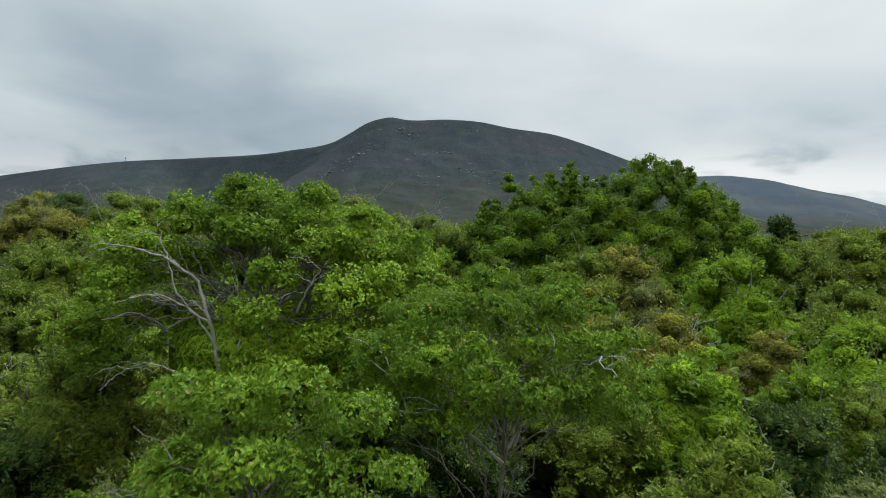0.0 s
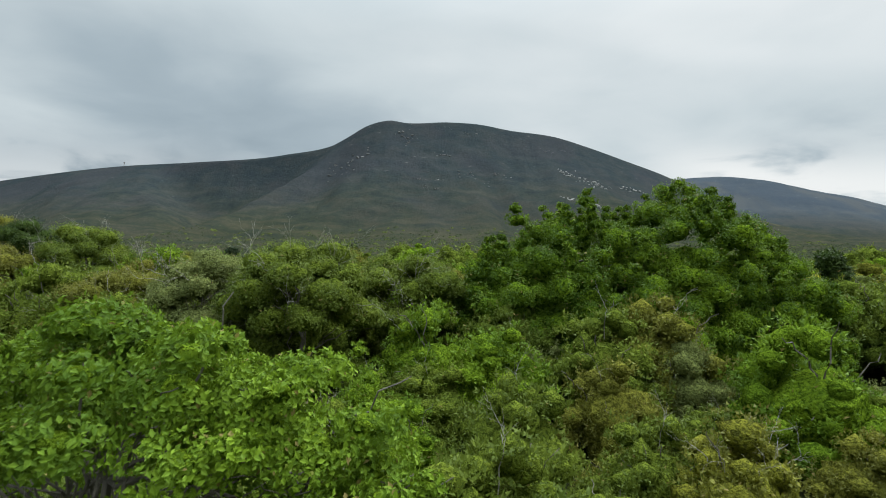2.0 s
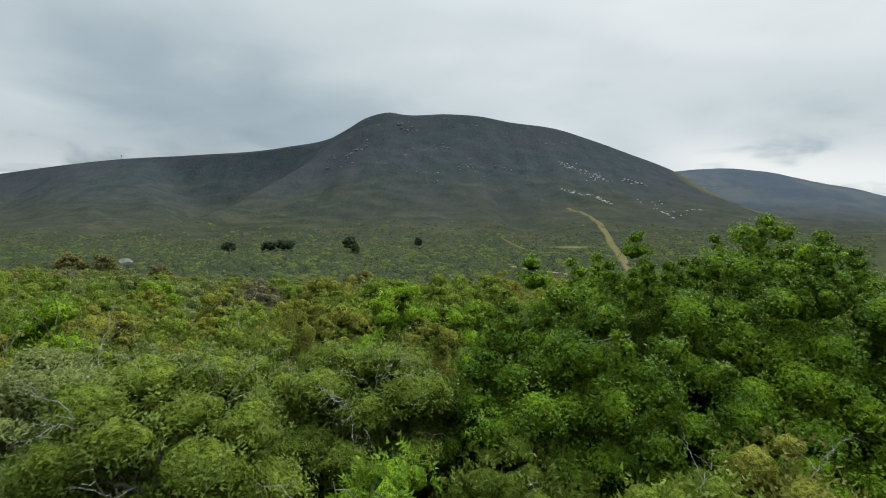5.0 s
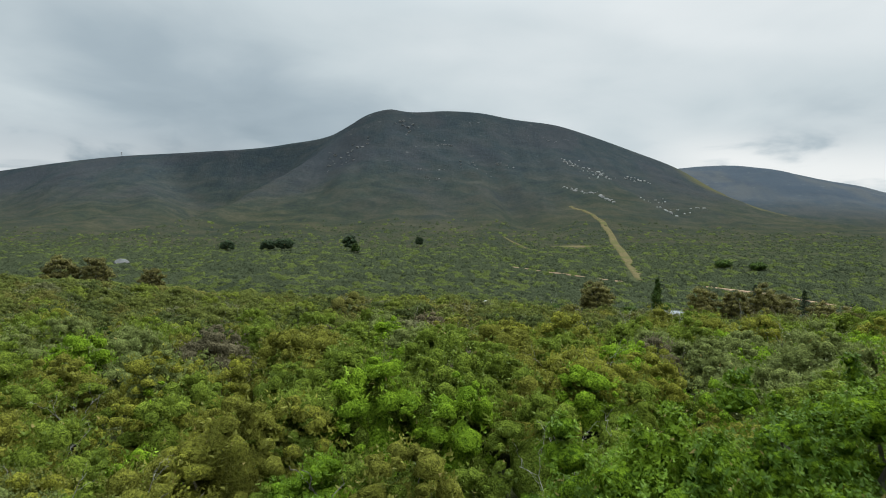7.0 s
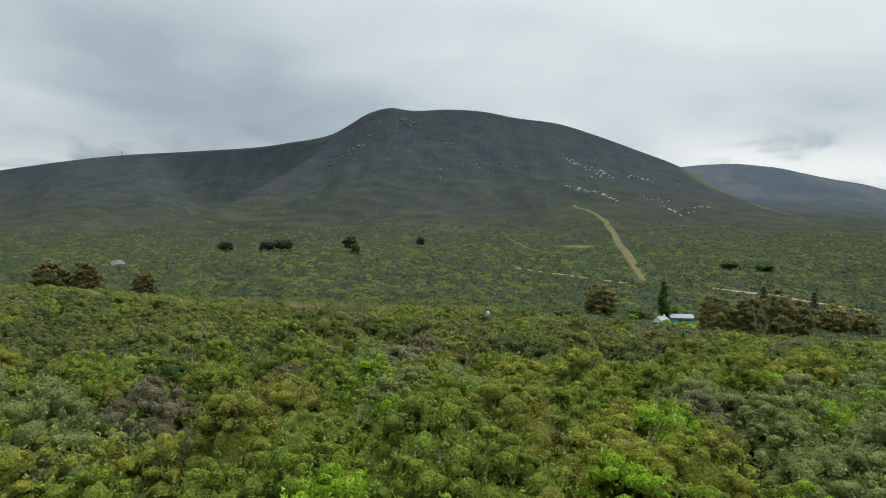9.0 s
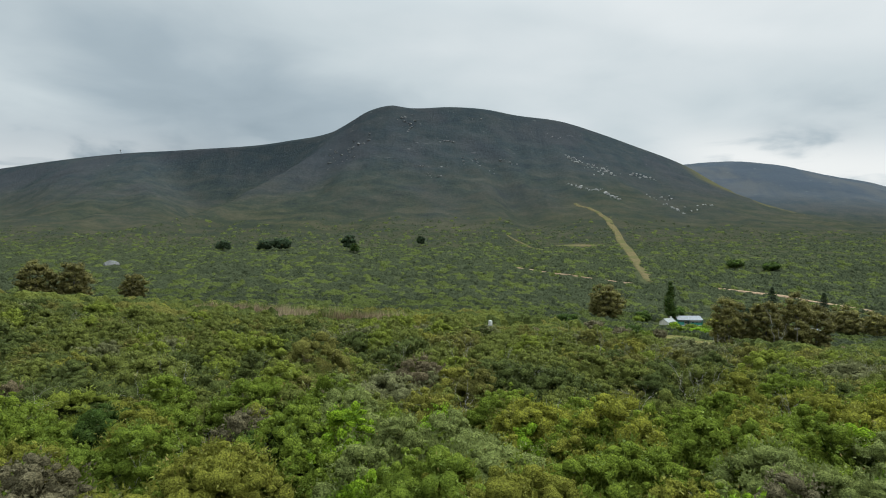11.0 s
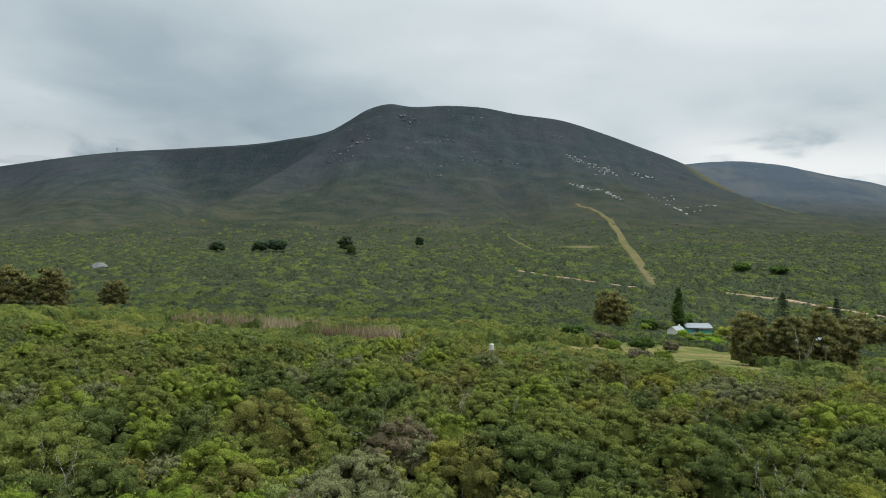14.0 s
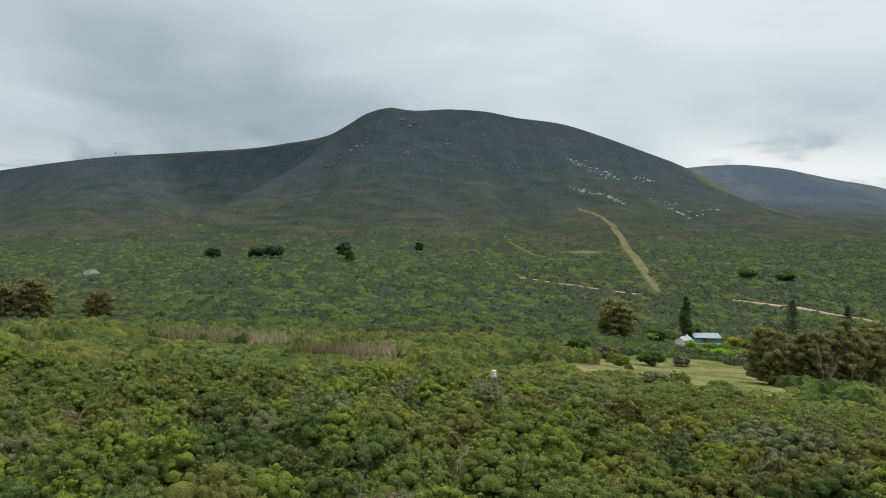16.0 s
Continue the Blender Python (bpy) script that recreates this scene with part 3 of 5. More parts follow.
def near_scrub():
    protos = []
    for kind in range(7):
        for j in range(2):
            ob = shrub(kind, 100 + kind * 10 + j, 1.85 + 0.25 * j, 3.7 + 0.5 * j, (0.115, 0.11, 0.11, 0.095, 0.10, 0.115, 0.09)[kind], 620, 9, twiggy=(0, 1, 0, 2, 1, 2, 4)[kind], slim=0.20 if kind in (3, 6) else 0.27)
            tagged(ob, LABELS[kind], "shrub", "thicket shrubs")
            protos.append(ob)
    r = np.random.default_rng(5)
    pts = cover(14, 46, 3.4, lambda y: -0.76 * (y + 3) - 4, lambda y: 0.78 * (y + 3) + 4, 9)
    keep = np.array([(x, y) for x, y in pts if not (abs(x - 0.3) < 2.2 and y < 4) and all((x - a) ** 2 + (y - b) ** 2 > (0.8 * c) ** 2 for a, b, c in STANDS)])
    # the same scrub goes on beside and behind the starting point
    more = cover(-12, 46, 5.2, lambda y: -0.76 * max(y + 3, 0) - 22, lambda y: 0.78 * max(y + 3, 0) + 22, 19)
    more = more[(np.abs(more[:, 0]) > 0.77 * np.maximum(more[:, 1] + 3, 0) + 6)]
    keep = np.concatenate([keep, more])
    kinds = green_at(keep[:, 0], keep[:, 1], r, (1, 0, 1, 0, 4, 1, 3), 0.025)
    zs = land(keep[:, 0], keep[:, 1])
    used = set()
    for (x, y), k, z in zip(keep, kinds, zs):
        j = int(k) * 2 + int(r.integers(0, 2))
        s = r.uniform(0.72, 1.28) * (1 + 0.28 * float(soft(y, 20, 34)))
        m = pose(x, y, z - 0.1, r.uniform(-7, 7), r.uniform(-7, 7), r.uniform(0, 360)) @ Matrix.Diagonal((s * r.uniform(0.9, 1.15), s, s * r.uniform(0.85, 1.12), 1))
        if j not in used:
            used.add(j)
            protos[j].matrix_world = m
        else:
            copy_thing(protos[j], Matrix()).matrix_world = m
    for j, p in enumerate(protos):
        if j not in used:
            p.matrix_world = pose(-30 + 4 * j, 47.5, float(land(-30 + 4 * j, 47.5)) - 0.1)


def fine_shrubs():
    """The few shrubs right below the starting point, with small leaves of their own."""
    spots = [(-6.2, 6.2, 3, 1.5, 3.4), (-4.3, 8.0, 3, 1.4, 3.6), (-8.5, 9.5, 2, 1.7, 3.9), (-11.5, 12.5, 1, 1.9, 4.2), (3.6, 6.5, 1, 1.4, 3.0), (5.2, 9.5, 1, 1.6, 3.2), (4.2, 13.2, 1, 1.8, 3.5),
             (8.0, 12.4, 2, 1.7, 3.2), (7.3, 8.6, 3, 1.3, 2.7), (10.2, 11.0, 2, 1.5, 3.0), (0.3, 12.6, 2, 1.6, 3.4), (-7.6, 13.4, 1, 1.7, 3.9), (11.6, 14.2, 3, 1.5, 3.0), (1.4, 5.2, 0, 1.1, 3.3), (-3.6, 4.6, 1, 1.2, 3.4),
             (-4.6, 17.4, 0, 1.5, 4.8), (-2.0, 20.6, 0, 1.3, 5.6), (-7.8, 20.2, 0, 1.7, 4.9), (1.6, 17.2, 1, 1.5, 4.0)]
    for i, (x, y, k, w, h) in enumerate(spots):
        ob = shrub(k, 300 + i, w, h, 0.075 if k == 3 else 0.09, 900, 9, twiggy=(0, 1, 0, 2, 1, 2, 4)[k], slim=0.2 if k == 3 else 0.27)
        ob.matrix_world = pose(x, y, float(land(x, y)) - 0.1, 0, 0, 40 * i)
        tagged(ob, LABELS[k], "shrub", "thicket shrubs")
    # the yellow-green shrub with a brown, twiggy heart
    ob = shrub(5, 330, 2.3, 4.3, 0.11, 620, 9, twiggy=14, slim=0.3)
    ob.matrix_world = pose(8.0, 19.5, float(land(8, 19.5)) - 0.1)
    tagged(ob, LABELS[5], "shrub", "thicket shrubs")


def near_trees():
    r = np.random.default_rng(41)
    # young tree with thin foliage and bare, bleached limbs
    z = float(land(-3.9, 11.2))
    cl = dome_clumps(r, 46, (-3.6, 11.3, 6.6), (3.7, 2.4, 2.7), 0.62, -0.3, 0.72) + [(-4.1, 11.7, 9.4, 0.6), (-4.6, 11.5, 8.9, 0.6), (-3.4, 11.6, 9.1, 0.55), (-1.2, 10.9, 8.1, 0.7), (-6.6, 11.2, 8.2, 0.6), (-2.4, 11.2, 8.3, 0.6)]
    cl += dome_clumps(np.random.default_rng(44), 54, (-3.6, 11.3, 6.9), (4.1, 2.5, 2.8), 0.30, -0.1, 0.88)
    # the side where the limbs are bare
    cl = [c for c in cl if not (-6.2 < c[0] < -3.6 and c[1] < 11.2 and 5.6 < c[2] < 8.1)]
    t = tree("leafy_tree", "bright green leafy tree with bare bleached side limbs", "tree", (-3.9, 11.2, z), (-3.8, 11.4, 7.6), cl, 0, 0.082, 150, 8, 0.13, seed=3, flat=0.62, inner=0.52, blade=False, detail=2, hearts=[(-3.6, 11.6, 5.6, 2.6, 1.5, 2.0)])
    for th, line in ((0.050, [(-4.0, 9.8, 4.6), (-4.0, 9.7, 6.1), (-4.1, 9.6, 6.8), (-4.36, 9.6, 7.6), (-4.9, 9.5, 8.0), (-5.65, 9.4, 8.2), (-6.0, 9.4, 8.12), (-6.35, 9.4, 7.9)]),
                     (0.030, [(-4.1, 9.6, 6.8), (-4.5, 9.5, 7.1), (-4.95, 9.4, 7.35), (-5.4, 9.4, 7.28), (-5.75, 9.4, 7.15)]),
                     (0.030, [(-4.0, 9.7, 6.3), (-4.3, 9.5, 6.9), (-4.7, 9.5, 7.4), (-4.9, 9.6, 8.0), (-5.1, 9.7, 8.4)]),
                     (0.028, [(-4.1, 9.5, 5.6), (-4.6, 9.3, 6.0), (-5.1, 9.2, 6.15), (-5.4, 9.2, 6.05)]),
                     (0.035, [(-2.6, 9.8, 7.0), (-2.3, 9.6, 7.5), (-2.1, 9.5, 7.8)]),
                     (0.030, [(-3.7, 9.9, 6.0), (-3.6, 9.8, 6.9), (-3.75, 9.8, 7.6)])):
        pts = np.array(line) - np.array([-3.9, 11.2, z])
        s_ = np.linspace(0, len(pts) - 1, 4 * len(pts))
        bent = np.stack([np.interp(s_, np.arange(len(pts)), pts[:, q]) for q in range(3)], 1) + r.normal(size=(len(s_), 3)) * 0.012
        out = [tube(bent, np.linspace(th * 0.75, th * 0.2, len(bent)), 6)]
        for q in range(4):
            a = bent[r.integers(len(bent) // 3, len(bent))]
            branch(r, a, a + unit(r.normal(size=3) * [1, 0.5, 0.7] + [-0.3, -0.2, 0.3]) * r.uniform(0.3, 0.7), th * 0.22, 1, out, 0.6)
        v, f = join(out)
        part("dead_limb", mesh("dead_limb", v, f, [DEAD]), t, "bleached leafless limb")
    z = float(land(1.0, 8.4))
    cl = dome_clumps(r, 30, (1.0, 8.2, 6.0), (2.2, 1.7, 1.6), 0.46, -0.3, 0.7) + [(0.2, 8.0, 7.2, 0.45), (1.6, 8.4, 7.3, 0.45)] + dome_clumps(np.random.default_rng(45), 34, (1.0, 8.2, 6.2), (2.5, 1.8, 1.75), 0.24, -0.1, 0.88)
    t = tree("leafy_tree", "light green thin-leaved tree with pale forked stems", "tree", (1.0, 8.4, z), (1.1, 8.3, 6.0), cl, 0, 0.07, 120, 8, 0.05, BARK, seed=4, flat=0.6, slim=0.24, inner=0.42, blade=False, detail=2)
    for a, b in (((0.1, -0.6, 3.4), (0.5, -1.3, 4.6)), ((0.0, -0.7, 3.2), (-1.4, -1.3, 4.1)), ((0.2, -0.5, 3.4), (1.4, -1.2, 4.9))):
        stem_part(r, "dead_limb", t, a, b, 0.03, 2, DEAD, "bleached leafless limb", 0.4)
    z = float(land(-1.9, 5.2))
    cl = dome_clumps(np.random.default_rng(43), 34, (-1.9, 5.0, 5.3), (2.0, 1.5, 1.7), 0.40, -0.5, 0.45)
    tree("leafy_tree", "fresh green feathery young tree", "tree", (-1.9, 5.2, z), (-1.9, 5.0, 5.4), cl, 0, 0.065, 120, 8, 0.07, seed=5, flat=0.42, slim=0.26, inner=0.30, blade=False)
    # the broad dark evergreen with its dense clumped crown
    z = float(land(13, 39))
    masses = [(14.0, 37.5, 7.0, 6.4, 6.0, 6.9, 120), (7.6, 36.5, 6.4, 5.2, 5.6, 6.4, 92), (3.7, 35.5, 5.6, 3.0, 4.0, 5.4, 46), (12.0, 33.2, 4.8, 7.4, 3.0, 3.8, 70), (17.4, 34.5, 5.6, 3.2, 4.0, 5.2, 46)]
    cl = []
    for a, b, c, rx, ry, rz, n in masses:
        cl += dome_clumps(r, n, (a, b, c), (rx, ry, rz), 0.88, -0.35, 0.80)
        cl += dome_clumps(r, n // 3, (a, b, c), (rx * 1.04, ry * 1.04, rz * 1.04), 0.42, 0.05, 0.88)
    # leafy shoots that stand up from the top
    for i in range(46):
        a, b, c, rx, ry, rz, n = masses[(0, 1, 0, 2, 1, 4)[i % 6]]
        t, q = r.uniform(0, 6.283), r.uniform(0.1, 0.85)
        x, y = a + rx * q * math.cos(t), b + ry * q * math.sin(t)
        h = c + rz * math.sqrt(1 - q * q) * 0.96
        cl += [(x, y, h, 0.42), (x + r.normal() * 0.1, y, h + 0.45, 0.32), (x + r.normal() * 0.15, y, h + 0.82, 0.21)]
    cl += [(4.6, 36.5, 12.5, 0.6), (4.5, 36.5, 13.1, 0.4), (8.4, 37, 13.6, 0.5), (8.5, 37, 14.1, 0.3), (13.2, 38, 14.2, 0.7), (14.6, 38, 14.3, 0.6), (14.0, 38, 14.7, 0.4)]
    hearts = [(a, b, c - 0.2, rx * 0.76, ry * 0.76, rz * 0.76) for a, b, c, rx, ry, rz, n in masses]
    tree("broad_tree", "broad evergreen tree with dense clumped green crown", "tree", (13, 39, z), (13.4, 39, 9.0), cl, 9, 0.108, 112, 8, 0.45, seed=6, flat=0.85, limb_share=0.06, slim=0.30, inner=0.74, hearts=hearts, detail=2)
    z = float(land(22.6, 37.5))
    cl = [(22.6 + 0.25 * math.sin(i * 2.1), 37.5, 6.5 + i * 0.75, 0.75) for i in range(6)]
    tree("slim_tree", "slim dark green tree beside the broad evergreen", "tree", (22.6, 37.5, z), (22.6, 37.5, 10.2), cl, 2, 0.2, 120, 8, 0.10, seed=8, flat=0.9)
    for i, (x, y, h, k) in enumerate(((-5.4, 28.5, 11.0, 1), (-10, 31, 10.8, 3), (-1.4, 34, 10.6, 1), (-16, 34, 9.8, 4), (-22, 42, 12.5, 1), (-31, 50, 13.2, 2), (-39, 57, 13.8, 4), (-27, 40, 11.5, 4))):
        z = float(land(x, y))
        cl = dome_clumps(r, 20, (x, y, h - 2.6), (2.7, 2.3, 2.5), 0.95, -0.3)
        t = tree("scrub_tree", "%s scrub tree with bare twigs in its crown" % {3: "grey-green", 1: "mid-green", 2: "dark green", 4: "olive"}[k], "tree", (x, y, z), (x, y, h - 2.0), cl, k, 0.10, 190, 8, 0.12, seed=20 + i, slim=0.25, group="scrub trees", inner=0.8)
        for j in range(7):
            d = unit(r.normal(size=3) * [1, 0.6, 0.5] + [0, -0.5, 0.6])
            stem_part(r, "dead_limb", t, np.array([0, 0, h - z - 2.8]) + d, np.array([0, 0, h - z - 2.6]) + d * r.uniform(2.6, 3.2), 0.018, 3, DEAD, "bleached leafless limb", 0.5)


def crowns_at(r, spots, size, tall, order, odd, extra):
    """Crowns of a thicket: x, y, half width, height of each, and their kinds of green."""
    kinds = list(green_at(spots[:, 0], spots[:, 1], r, order, odd))
    px, py = spots.T
    # low growth in front of the reeds and the field
    low = np.where(((px > 8) & (px < 100) & (py > 160) & (py < 212 + 0.25 * px)) | ((px > -45) & (px < 0) & (py > 180) & (py < 232)) | ((px > -100) & (px < -38) & (py > 200) & (py < 268)), 0.46, 1.0)
    low = low * (1 - 0.16 * soft(px, 15, 40) * soft(py, 85, 110) * (1 - soft(py, 180, 190)))
    many = len(spots)
    wide = size * np.exp(np.clip(r.normal(size=many) * 0.36, -0.7, 0.6)) * low ** 0.5
    high = tall * np.clip(0.55 + 0.45 * wide / size + r.normal(size=many) * 0.19, 0.45, 1.45) * low
    crowns = [(a, b, w, h) for (a, b), w, h in zip(spots, wide, high)]
    for a, b, w, top, k in extra:
        crowns.append((a, b, w, top - float(land(a, b))))
        kinds.append(k)
    return crowns, np.array(kinds)


def thicket(label, spots, size, tall, billows, seed, blades, leaf, order, odd, extra, mass, leafy):
    """A closed thicket: each crown a heap of round leafy billows, with blades all over them."""
    r = np.random.default_rng(seed)
    crowns, kinds = crowns_at(r, spots, size, tall, order, odd, extra)
    heap, owner = [], []
    grounds = land(np.array([c[0] for c in crowns]), np.array([c[1] for c in crowns]))
    for i, ((cx, cy, w, h), g) in enumerate(zip(crowns, grounds)):
        heap.append((cx, cy, g + h * 0.30, w * 0.80, h * 0.42))
        n = max(6, int(billows * (w / size) ** 1.8 * r.uniform(0.85, 1.2)))
        for j in range(n):
            q, t = math.sqrt((j + 0.5) / n), 2.4 * j + r.uniform(-0.5, 0.5)
            rb = size * (0.12 + 0.27 * r.random() ** 1.6) * (w / size) ** 0.35
            zt = h * (1 - 0.66 * q**2.2) * r.uniform(0.86, 1.06)
            heap.append((cx + 0.9 * q * w * math.cos(t), cy + 0.9 * q * w * math.sin(t), g + zt - rb * 0.8, rb, rb * 0.8))
        owner += [i] * (n + 1)
    heap, owner = np.array(heap), np.array(owner)
    v, f = upper(*BALLS[1], -0.25)
    shake = r.uniform(0.58, 1.02, (len(heap), len(v), 1)) * r.uniform(0.75, 1.12, (len(heap), 1, 3))
    verts = v[None] * shake * heap[:, None, [3, 3, 4]] + heap[:, None, :3]
    faces = f[None] + (np.arange(len(heap)) * len(v))[:, None, None]
    slots = np.repeat(kinds[owner], len(f))
    # ragged tufts of leaf sprays all over and between the billows
    per = 5
    tufts = blades // per
    pick = r.choice(len(heap), tufts, p=heap[:, 3] ** 2 / (heap[:, 3] ** 2).sum())
    d = unit(r.normal(size=(tufts, 3)) + [0, 0, 0.30])
    b = heap[pick]
    base = b[:, :3] + d * b[:, [3, 3, 4]] * (0.70 + 0.66 * r.random((tufts, 1)))
    pick, d, base = np.repeat(pick, per), np.repeat(d, per, 0), np.repeat(base, per, 0)
    blades = len(pick)
    base = base + r.normal(size=base.shape) * leaf * 0.55
    way = unit(d * 0.55 + unit(r.normal(size=d.shape)) * 0.75 + [0, 0, 0.35])
    L = leaf * r.uniform(0.5, 1.5, blades)
    lv, lf = sprays(base, way, unit(d + r.normal(size=d.shape) * 0.35), L, L * 0.27)
    nv = len(heap) * len(v)
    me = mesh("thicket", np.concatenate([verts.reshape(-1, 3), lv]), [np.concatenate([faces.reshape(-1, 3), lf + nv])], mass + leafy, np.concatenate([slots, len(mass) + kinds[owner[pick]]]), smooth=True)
    return tagged(new("thicket", me), label, "thicket", kind="stuff")


def canopy(name, label, area, step, spots, size, tall, billows, seed, blades=0, leaf=0.15, order=(2, 1, 4, 0, 1, 4, 0), odd=0.04, lumps=0.16):
    """Scrub farther off: crowns heaped of billows, as one sheet in which every crown is a piece of its own."""
    r = np.random.default_rng(seed)
    x0, x1, y0, y1 = area
    gx, gy = np.arange(x0, x1, step), np.arange(y0, y1, step)
    nx, ny = len(gx), len(gy)
    X, Y = np.meshgrid(gx, gy)
    X, Y = X + r.uniform(-0.32, 0.32, X.shape) * step, Y + r.uniform(-0.32, 0.32, X.shape) * step
    G = land(X, Y)
    H = np.full(X.shape, -1.2)
    own = np.full(X.shape, -1, int)
    crowns, kinds = crowns_at(r, spots, size, tall, order, odd, ())
    for i, (cx, cy, w, h) in enumerate(crowns):
        # the crown's mass, then the billows heaped on it
        heap = [(cx, cy, w * 0.88, 0.0, h * 0.50)]
        n = max(3, int(billows * (w / size) ** 1.3 * r.uniform(0.8, 1.2)))
        for j in range(n):
            q, t = math.sqrt((j + 0.5) / n) * 0.92, 2.4 * j + r.uniform(-0.5, 0.5)
            rb = w * r.uniform(0.20, 0.44) * (9.0 / max(n, 5)) ** 0.25
            zt = h * (1 - 0.72 * q**2.4) * r.uniform(0.84, 1.06)
            heap.append((cx + q * w * math.cos(t), cy + q * w * math.sin(t), rb, zt - rb, rb))
        for bx, by, rb, zb, rz in heap:
            i0, i1 = max(0, int((bx - rb - x0) / step)), min(nx, int((bx + rb - x0) / step) + 2)
            j0, j1 = max(0, int((by - rb - y0) / step)), min(ny, int((by + rb - y0) / step) + 2)
            if i0 >= i1 or j0 >= j1:
                continue
            d = ((X[j0:j1, i0:i1] - bx) ** 2 + (Y[j0:j1, i0:i1] - by) ** 2) / (rb * rb)
            z = np.where(d < 1, zb + rz * np.sqrt(np.maximum(1 - d, 0)), -9)
            win = z > H[j0:j1, i0:i1]
            H[j0:j1, i0:i1][win] = z[win]
            own[j0:j1, i0:i1][win] = i
    H = H + r.normal(size=H.shape) * lumps * np.clip(H, 0, 1)
    V = np.stack([X.ravel(), Y.ravel(), (G + H).ravel()], 1)
    i = (np.arange(ny - 1)[:, None] * nx + np.arange(nx - 1)[None]).ravel()
    quads = np.stack([i, i + 1, i + 1 + nx, i + nx], 1)
    flat_own, flat_h = own.ravel(), H.ravel()
    # each quad belongs to the crown that stands highest at its corners
    best = np.argmax(flat_h[quads], axis=1)
    owner = flat_own[quads[np.arange(len(quads)), best]]
    keep = (owner >= 0) & (flat_h[quads].max(1) > 0.1)
    quads, owner = quads[keep], owner[keep]
    # crowns are cut apart from one another
    pair = owner[:, None] * np.int64(len(V)) + quads
    uniq, inverse = np.unique(pair.ravel(), return_inverse=True)
    verts, quads = V[uniq % len(V)], inverse.reshape(-1, 4)
    slots = kinds[owner]
    faces, all_slots = [quads], [slots]
    if blades:
        a, b, c, d = (verts[quads[:, q]] for q in range(4))
        nrm = np.cross(c - a, d - b)
        size_of = np.linalg.norm(nrm, axis=1)
        pick = r.choice(len(quads), blades, p=size_of / size_of.sum())
        u, v = r.random((2, blades, 1))
        base = a[pick] * (1 - u) * (1 - v) + b[pick] * u * (1 - v) + c[pick] * u * v + d[pick] * (1 - u) * v
        n = nrm[pick] / np.maximum(size_of[pick], 1e-9)[:, None]
        way = unit(n * 0.35 + unit(r.normal(size=n.shape)) * 0.85 + [0, 0, 0.15])
        L = leaf * r.uniform(0.6, 1.4, blades)
        lv, lf = sprays(base - n * 0.02, way, unit(n + r.normal(size=n.shape) * 0.22), L, L * 0.30)
        faces.append(lf + len(verts))
        all_slots.append(len(SLOPE) + slots[pick])
        verts = np.concatenate([verts, lv])
    me = mesh(name, verts, faces, SLOPE + SOFT, np.concatenate(all_slots))
    return tagged(new(name, me), label, "thicket", kind="stuff")


near_scrub()
fine_shrubs()
near_trees()
# crowns that stand out of the thicket: x, y, half width, height of the top, kind of green
NEAR_CROWNS = [(3.3, 60.7, 1.7, 10.5, 6), (12.3, 68.2, 4.4, 9.9, 5), (10.3, 86.5, 3.6, 9.5, 5), (-21, 77.4, 3.0, 9.9, 4), (4.3, 87.4, 2.2, 8.0, 3), (-14.5, 59.3, 2.2, 11.0, 3), (11, 87.8, 2.6, 8.5, 1), (33.7, 90, 3.2, 7.4, 5),
               (-5.4, 68.3, 2.4, 9.5, 1), (24, 62, 2.8, 8.6, 4), (-26, 62, 2.6, 10.2, 0), (30, 66, 3.0, 8.4, 0), (-9, 84, 2.6, 8.8, 2), (-1, 74, 2.6, 9.2, 0)]
SLOPE_CROWNS = [(-11.2, 112, 4.6, 10.9, 4), (-4.2, 118.5, 3.2, 8.0, 2), (-35, 121, 3.8, 9.9, 0), (-13, 95.5, 3.0, 7.6, 2), (-20.7, 102.6, 3.4, 7.8, 2), (12.9, 127.5, 3.0, 6.8, 0), (9.6, 113.5, 2.8, 6.2, 3), (25.6, 116, 3.4, 6.4, 2),
                (-0.3, 142, 4.0, 7.0, 5), (29.6, 156.6, 3.2, 4.8, 3), (11.4, 152.4, 3.6, 6.4, 3), (42.4, 143, 3.8, 3.7, 2), (-30.4, 128, 3.4, 9.0, 1), (18, 138, 3.4, 5.6, 1), (-16, 138, 3.8, 7.6, 3), (-24, 150, 4.0, 7.6, 1), (56, 160, 3.4, 0.8, 2)]


def wedge(p, slope, back, spare):
    """Only what lies within the widening view from the path."""
    return p[np.abs(p[:, 0] - 2) < slope * (p[:, 1] - back) + spare]


p = wedge(cover(45.5, 93, 3.8, lambda y: -78, lambda y: 82, 12), 0.72, 8, 14)
thicket("dense green scrub of rounded shrubs", p, 2.4, 4.3, 27, 12, 580000, 0.18, (1, 1, 4, 5, 1, 0, 3), 0.02, NEAR_CROWNS, SCRUB, LEAF)
p = wedge(cover(93, 186, 4.4, lambda y: -132, lambda y: 138, 13), 0.74, 26, 8)
p = p[~clearings(p)]
thicket("dense green scrub of rounded shrubs on the slope", p, 3.0, 3.8, 27, 13, 680000, 0.24, (1, 2, 4, 0, 1, 0, 3), 0.03, SLOPE_CROWNS, SLOPE, SOFT)


def strewn(n, y0, y1, seed):
    """Places strewn at random over the valley floor, wider with distance."""
    r = np.random.default_rng(seed)
    y = np.sqrt(r.random(n) * (y1**2 - y0**2) + y0**2)
    x = r.uniform(-1, 1, n) * (0.75 * (y - 40) + 8)
    p = np.stack([x, y], 1)
    return p[~clearings(p)]


